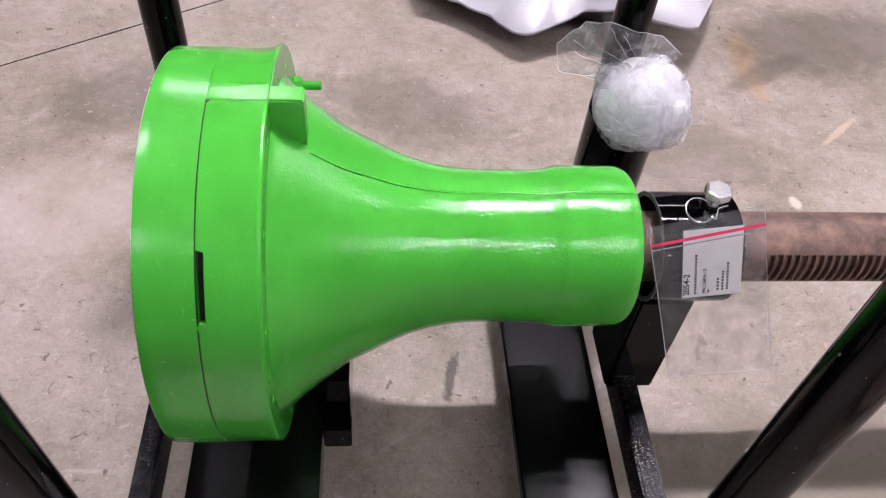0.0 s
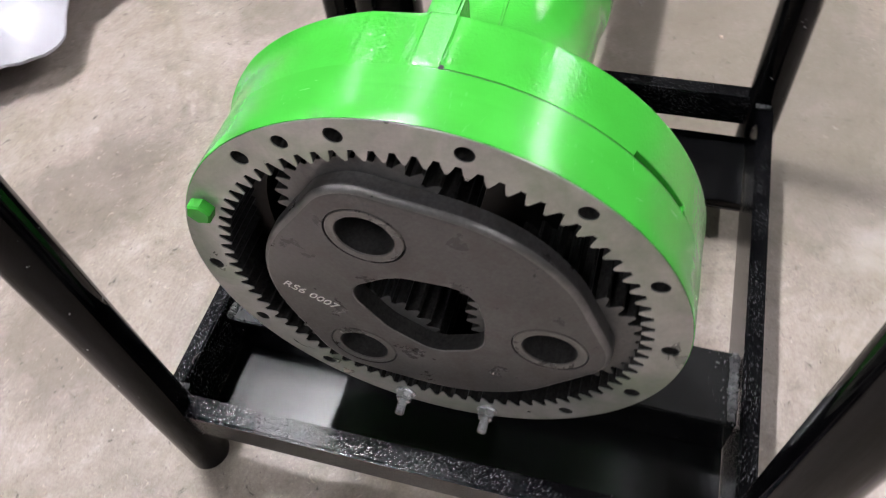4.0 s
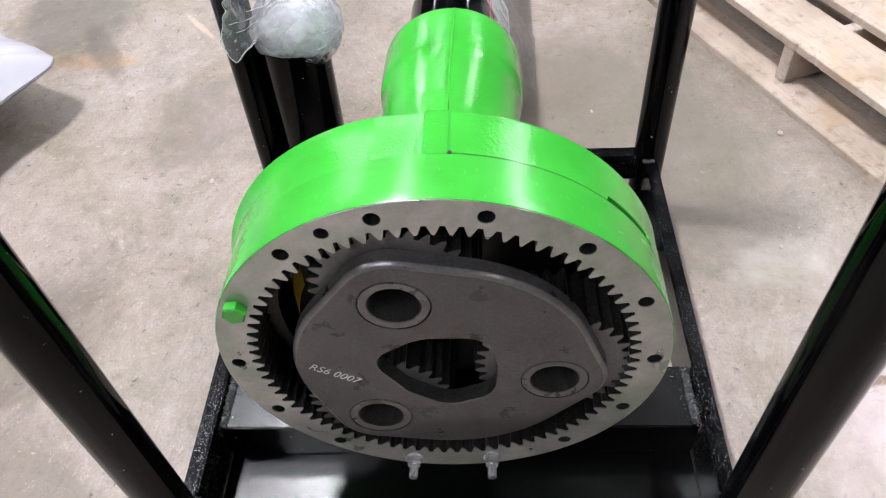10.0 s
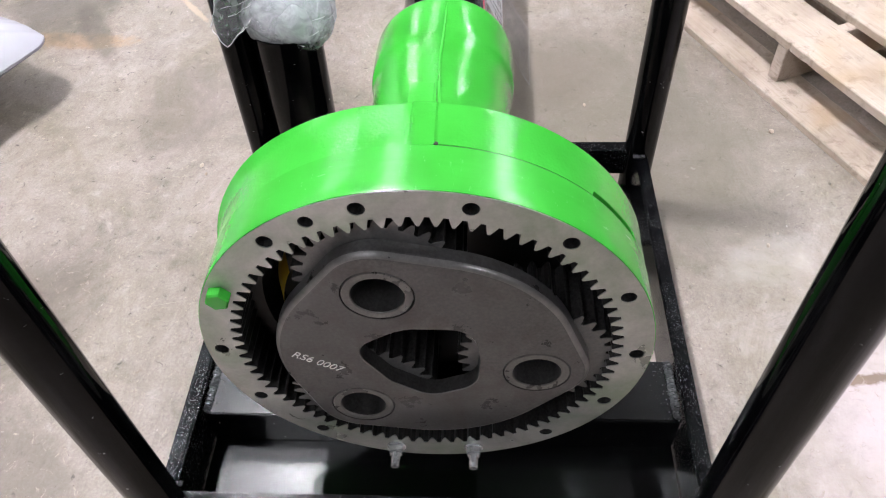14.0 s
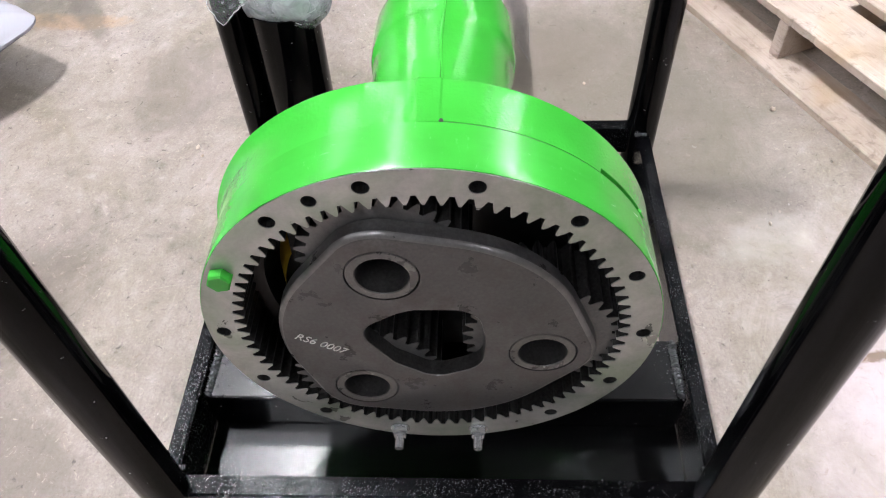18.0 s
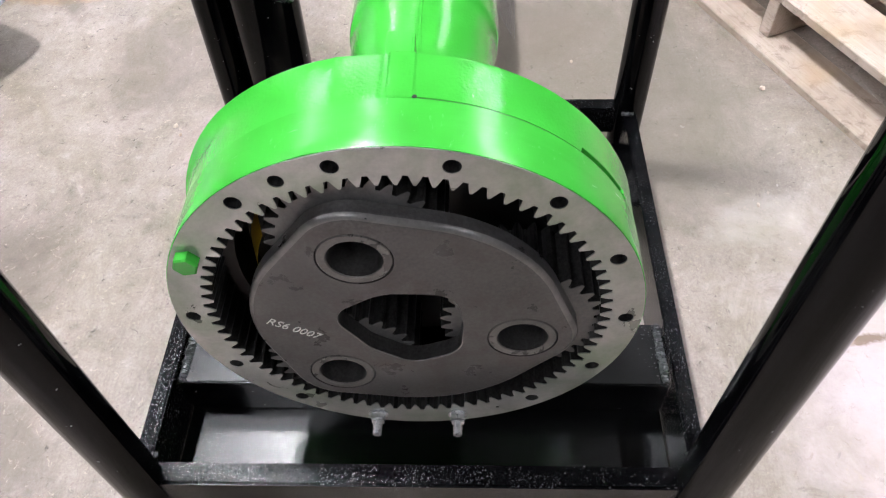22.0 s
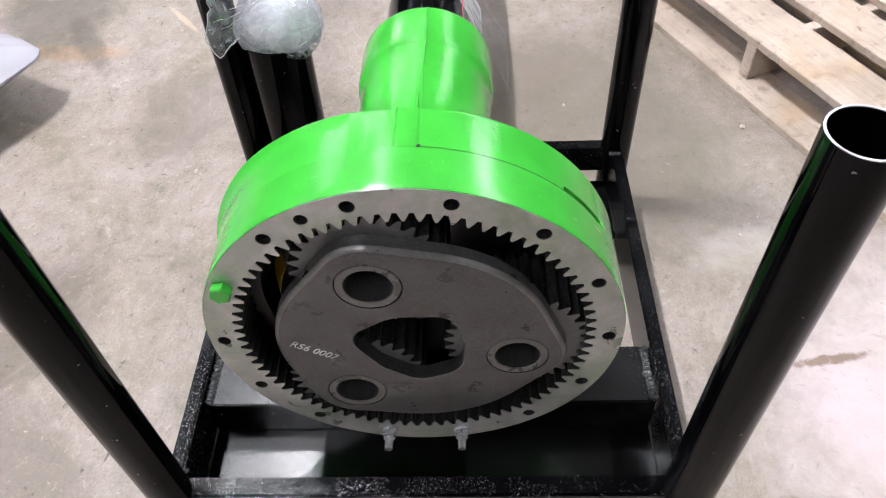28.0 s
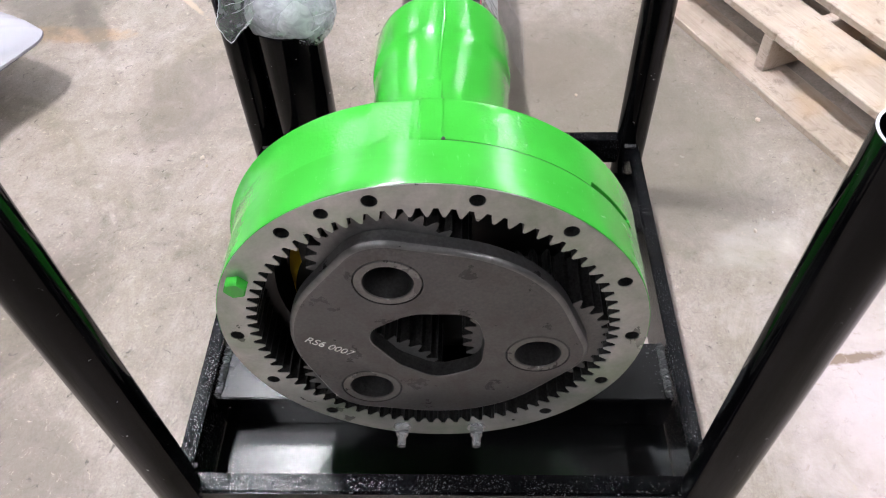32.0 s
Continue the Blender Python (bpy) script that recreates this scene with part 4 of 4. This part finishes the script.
for a, b in ((0, 0.006), (0.994, 1.0)):
    part("side_seam", sheet(a, b, 0, 1, 0.0042, 1, 12), SHEET, pouch)
part("bottom_seam", sheet(0, 1, 0.996, 1.0, 0.0042, 10, 1), SHEET, pouch)
part("zip_strip", sheet(0.0, 1.0, 0.098, 0.116, 0.0045, 10, 1), PINK, pouch, "bright red zip strip")
part("zip_band", sheet(0.0, 1.0, 0.135, 0.142, 0.0042, 10, 1), SHEET, pouch)
L0, LR, LU = Vector((0.7212, -0.1047, 0.4698)), Vector((0.0846, 0.0003, 0.0129)), Vector((-0.0165, 0.0448, 0.0977))
card = bmesh.new()
for lift in (0.0018, 0.0022):
    q = [L0, L0 + LR, L0 + LR + LU, L0 + LU]
    card.faces.new([card.verts.new(p + OUT * lift) for p in q])
tag = part("tag_card", card, PAPER, pouch, "white printed paper tag")
ux, uy = LU.normalized(), -LR.normalized()
TAGM = Matrix((( ux.x, uy.x, OUT.x, 0), (ux.y, uy.y, OUT.y, 0), (ux.z, uy.z, OUT.z, 0), (0, 0, 0, 1)))
def tag_at(r, u):
    return Matrix.Translation(L0 + LR * r + LU * u + OUT * 0.003) @ TAGM
words("tag_number", "2054-2", 0.0125, tag_at(0.115, 0.04), INK, tag, depth=0.0001, thin=0.00022)
words("part_number", "PN: D8RA-10", 0.0072, tag_at(0.40, 0.05), INK, tag, depth=0.0001, thin=0.0001)
for r, u, length, high in ((0.24, 0.05, 0.60, 0.0035), (0.46, 0.05, 0.06, 0.003), (0.62, 0.08, 0.20, 0.0032), (0.70, 0.08, 0.30, 0.0032), (0.78, 0.08, 0.42, 0.0032)):
    q = L0 + LR * r + LU * u + OUT * 0.003
    bar = bmesh.new()
    n = max(2, int(length * 24))
    for k in range(n):
        a = q + LU * (length * k / n)
        b = q + LU * (length * (k + 0.72) / n)
        bar.faces.new([bar.verts.new(p) for p in (a, b, b + uy * high, a + uy * high)])
    part("print_line", bar, INK_GREY, tag)

# ------------------------------------------------------------------ plastic bag in the wide pipe
def crumple(p, seed, scale, amount):
    a = noise.noise(p * scale + Vector((seed, 0, 0)))
    b = noise.noise(p * scale * 2.3 + Vector((0, seed, 3)))
    c = noise.noise(p * scale * 5.1 + Vector((0, 7, seed)))
    return amount * ((1 - 2 * abs(a)) * 0.6 + (1 - 2 * abs(b)) * 0.35 + (1 - 2 * abs(c)) * 0.18)

bag = thing("plastic_bag", "crumpled clear plastic bag stuffed over an open black pipe", "bag", at=(0, 0, 0))
LUMP = Vector((0.744, 0.298, 0.509))

def on_lump(d, seed, grow, wrinkled=True):
    """A place on the crumpled skin, out from the lump's middle along d."""
    low = max(0.0, min(1.0, 0.35 - d.z * 1.2))
    k = 0.98 + 0.16 * noise.noise(d * 1.3 + Vector((seed, 0, 0)))
    if wrinkled:
        twist = Vector((d.x + 0.6 * d.z, d.y - 0.5 * d.z, d.z * 2.4))
        k += crumple(twist, seed, 1.5, 0.026 + 0.03 * low) + crumple(twist + d * 1.7, seed + 5, 4.2, 0.005 + 0.036 * low) + 0.010 * abs(noise.noise(twist * 11 + Vector((0, 0, seed))))
    else:
        k += 0.04 * noise.noise(d * 4 + Vector((0, seed, 0)))
    return LUMP + Vector((d.x * 0.088, d.y * 0.086, d.z * (0.076 if d.z < 0 else 0.086))) * k * grow

for seed, grow, mat, name in ((23.0, 0.90, BAG_FILL, "inner_fold"), (11.0, 0.955, MILK, "middle_fold"), (3.0, 1.0, BAG, "bag_lump")):
    bm = bmesh.new()
    bmesh.ops.create_icosphere(bm, subdivisions=6 if mat is BAG else 5, radius=1.0)
    for v in bm.verts:
        v.co = on_lump(v.co.normalized(), seed, grow, mat is not BAG_FILL)
    skin = part(name, bm, mat, bag, smooth=18 if mat is BAG else 60)
# Thin pale wires laid on the creases to draw their glints.
for _ in range(18):
    a = Vector((random.uniform(-1, 1), random.uniform(-1, 0.2), random.uniform(-0.9, 0.75))).normalized()
    b = (a + Vector((random.uniform(-0.7, 0.7), random.uniform(-0.5, 0.5), random.uniform(-0.25, 0.25)))).normalized()
    wire("crease_glint", [on_lump(a.lerp(b, k / 9).normalized(), 3.0, 1.003) for k in range(10)], random.uniform(0.0003, 0.0005), CREASE, skin, n=5)
# loose mouth that stands out beside the lump
FAN = [Vector(p) for p in ((0.700, 0.362, 0.503), (0.650, 0.383, 0.511), (0.607, 0.394, 0.513), (0.597, 0.402, 0.562), (0.613, 0.400, 0.590), (0.638, 0.392, 0.615), (0.682, 0.378, 0.625), (0.725, 0.372, 0.611), (0.768, 0.366, 0.611), (0.812, 0.360, 0.577))]
NECK = Vector((0.742, 0.345, 0.548))
bm = bmesh.new()
spokes = []
for i in range(9 * 8 + 1):
    a, f = divmod(i, 8)
    edge_p = FAN[min(a, 9)].lerp(FAN[min(a + 1, 9)], f / 8)
    line = []
    for k in range(13):
        p = NECK.lerp(edge_p, k / 12)
        fold = 0.016 * math.sin(math.pi * k / 12) + crumple(p * 14, 5.0, 1.0, 0.011) + 0.005 * noise.noise(p * 55)
        line.append(bm.verts.new(p + Vector((0, -1, 0.2)) * fold))
    spokes.append(line)
for one, two in zip(spokes, spokes[1:]):
    for k in range(12):
        bm.faces.new((one[k], one[k + 1], two[k + 1], two[k]))
spoke_place = [[v.co.copy() for v in line] for line in spokes]
rim_line = [line[-1] for line in spoke_place]
mouth = part("bag_mouth", bm, FLAP, bag, smooth=16)
wire("mouth_hem", rim_line, 0.0006, CREASE, mouth, n=6)
# Further pale wires for the glints along the mouth's folds.
for i, k0, k1, j in ((5, 3, 12, 2), (13, 5, 12, -2), (22, 2, 11, 3), (29, 6, 12, 1), (37, 2, 9, -4), (44, 4, 12, 2), (52, 3, 11, -3), (60, 4, 12, 2), (67, 3, 10, -1)):
    wire("crease_glint", [spoke_place[min(72, max(0, i + round(j * (k - k0) / (k1 - k0))))][k] + Vector((0, -0.001, 0)) for k in range(k0, k1)], 0.0004, CREASE, mouth, n=5)
# corner of the bag that hangs off the far side of the lump
bm = bmesh.new()
P00, P10, P01, P11 = Vector((0.782, 0.290, 0.602)), Vector((0.826, 0.300, 0.552)), Vector((0.795, 0.280, 0.466)), Vector((0.868, 0.300, 0.476))
tail = []
for v in range(11):
    line = []
    for u in range(11):
        p = P00.lerp(P10, u / 10).lerp(P01.lerp(P11, u / 10), v / 10)
        line.append(bm.verts.new(p + Vector((0.2, -1, 0)) * (0.008 + crumple(p * 16, 9.0, 1.0, 0.010))))
    tail.append(line)
for one, two in zip(tail, tail[1:]):
    for k in range(10):
        bm.faces.new((one[k], one[k + 1], two[k + 1], two[k]))
part("bag_corner", bm, FLAP, bag, smooth=16)

# ------------------------------------------------------------------ white wrapped bundle on the floor
bundle = thing("plastic_bundle", "loose milky white plastic sheeting heaped on the floor", "plastic sheeting")
LOBES = [Vector(c) for c in ((0.40, 1.40, 0.080), (0.53, 1.335, 0.080), (0.623, 1.255, 0.080), (0.675, 1.178, 0.080), (0.735, 1.158, 0.085), (0.80, 1.19, 0.10), (0.895, 1.23, 0.125), (0.975, 1.205, 0.150),
                             (1.064, 1.15, 0.155), (1.16, 1.112, 0.155), (1.207, 1.118, 0.155), (1.30, 1.285, 0.160), (1.38, 1.42, 0.160), (1.38, 2.2, 0.150), (0.36, 2.2, 0.10))]
edge_pts = []
for a, b in zip(LOBES, LOBES[1:] + LOBES[:1]):
    count = max(4, int((b - a).length / 0.014))
    for k in range(count):
        p = a.lerp(b, k / count)
        out = Vector((b.y - a.y, a.x - b.x, 0)).normalized()
        edge_pts.append(p + out * (0.004 * math.sin(math.pi * k / count) + 0.0035 * noise.noise(p * 30)) + Vector((0, 0, 0.006 * noise.noise(p * 14))))
mid = Vector((0.85, 1.70, 0.0))
bm = bmesh.new()
rings = []
# growth, share of the hem's height, height above it
for grow, share, z in ((0.55, 0.0, 0.002), (0.62, 0.3, 0.0), (0.80, 0.64, 0.0), (0.97, 0.95, 0.0), (1.0, 1.0, 0.0), (1.0, 1.0, 0.005), (0.98, 1.0, 0.011), (0.94, 1.0, 0.020), (0.88, 1.0, 0.033), (0.80, 1.0, 0.048), (0.70, 1.0, 0.060), (0.58, 1.0, 0.070), (0.4, 1.0, 0.078), (0.2, 1.0, 0.08)):
    row = []
    for p in edge_pts:
        q = mid + (p - mid) * grow
        w = Vector((q.x, q.y, p.z * share + z))
        row.append(bm.verts.new(w + Vector((0, 0, (crumple(w * 2.6, 2.0, 1.0, 0.024) + crumple(w * 9, 4.0, 1.0, 0.006)) * min(1, z / 0.05)))))
    rings.append(row)
n = len(edge_pts)
for one, two in zip(rings[4:], rings[5:]):
    for i in range(n):
        bm.faces.new((one[i], one[(i + 1) % n], two[(i + 1) % n], two[i]))
bm.faces.new(rings[-1])
under = bmesh.new()
lower = [[under.verts.new(v.co) for v in row] for row in rings[:5]]
for one, two in zip(lower, lower[1:]):
    for i in range(n):
        under.faces.new((one[i], one[(i + 1) % n], two[(i + 1) % n], two[i]))
bmesh.ops.delete(bm, geom=[v for v in bm.verts if not v.link_faces], context="VERTS")
part("top_sheet", bm, SHEET, bundle, smooth=28)
part("under_sheet", under, SHEET, bundle, smooth=28)

# ------------------------------------------------------------------ pallet
pallet = thing("pallet", "pale raw wood pallet lying on the concrete floor", "pallet")
PU, PV = Vector((math.cos(radians(24.7)), math.sin(radians(24.7)), 0)), Vector((math.sin(radians(24.7)), -math.cos(radians(24.7)), 0))
PALLET = Matrix(((PU.x, PV.x, 0, 1.047), (PU.y, PV.y, 0, -0.87), (0, 0, 1, 0), (0, 0, 0, 1)))

def board(name, u0, u1, v0, v1, z0, z1):
    bm = bmesh.new()
    n = 160
    rows = []
    for i in range(n + 1):
        u = u0 + (u1 - u0) * i / n
        j = [0.0008 * noise.noise(Vector((u * 6, v * 7, z0 * 50))) + s * 0.014 * max(0, noise.noise(Vector((u * 47, v * 13, z0 * 90))) - 0.42) for v, s in ((v0, 1), (v1, -1))]
        rows.append([bm.verts.new((u, v, z)) for v, z in ((v0 + j[0], z0), (v1 + j[1], z0), (v1 + j[1], z1 - 0.002), (v1 - 0.003, z1), (v0 + 0.003 + j[0], z1), (v0 + j[0], z1 - 0.002))])
    for a, b in zip(rows, rows[1:]):
        for k in range(6):
            bm.faces.new((a[k], a[(k + 1) % 6], b[(k + 1) % 6], b[k]))
    bm.faces.new(rows[0]), bm.faces.new(rows[-1])
    bm.transform(PALLET)
    return part(name, bm, WOOD, pallet)

v = 0.0
for width, gap in ((0.165, 0.06), (0.14, 0.06), (0.14, 0.06), (0.14, 0.06), (0.16, 0.0)):
    board("deck_board", -0.47, 0.75, v + 0.036, v + 0.036 + width, 0.122, 0.142)
    v += width + gap
for v0 in (-0.018, 0.4, 0.82):
    board("base_board", -0.47, 0.75, v0, v0 + 0.135, 0.0, 0.019)
for u0 in (-0.465, 0.118, 0.71):
    bm = box(u0, u0 + 0.036, 0.034, 0.97, 0.0195, 0.1215, 0.002)
    bm.transform(PALLET)
    part("stringer", bm, WOOD, pallet)

# ------------------------------------------------------------------ bits on the floor
for x, y, size in ((0.987, -0.80, 0.010), (0.86, 0.638, 0.008), (0.83, 0.62, 0.006), (0.60, -0.70, 0.006), (1.10, -0.34, 0.006)):
    bm = bmesh.new()
    bmesh.ops.create_icosphere(bm, subdivisions=1, radius=size)
    for w in bm.verts:
        w.co = Vector((w.co.x * random.uniform(0.7, 1.4) + x, w.co.y * random.uniform(0.5, 0.9) + y, max(0.0, w.co.z * 0.4 + size * 0.35)))
    tagged(part("wood_chip", bm, WOOD), "small pale wood chip lying on the concrete floor", "wood chip", "floor chips")

bm = bmesh.new()
rows = []
for k in range(61):
    f = k / 60
    p = Vector((-1.45, 0.60)).lerp(Vector((1.9, 2.86)), f)
    side = Vector((-0.56, 0.83)) * (noise.noise(Vector((f * 60, 0, 0))) * 0.006)
    half = Vector((-0.56, 0.83)) * (0.0034 + 0.0024 * noise.noise(Vector((f * 90, 4, 0))))
    rows.append([bm.verts.new((*(p + side - half), 0.0006)), bm.verts.new((*(p + side + half), 0.0006))])
for a, b in zip(rows, rows[1:]):
    bm.faces.new((a[0], b[0], b[1], a[1]))
tagged(part("floor_crack", bm, CRACK), "dark hairline joint crack across the concrete floor", "floor joint", kind="structure")
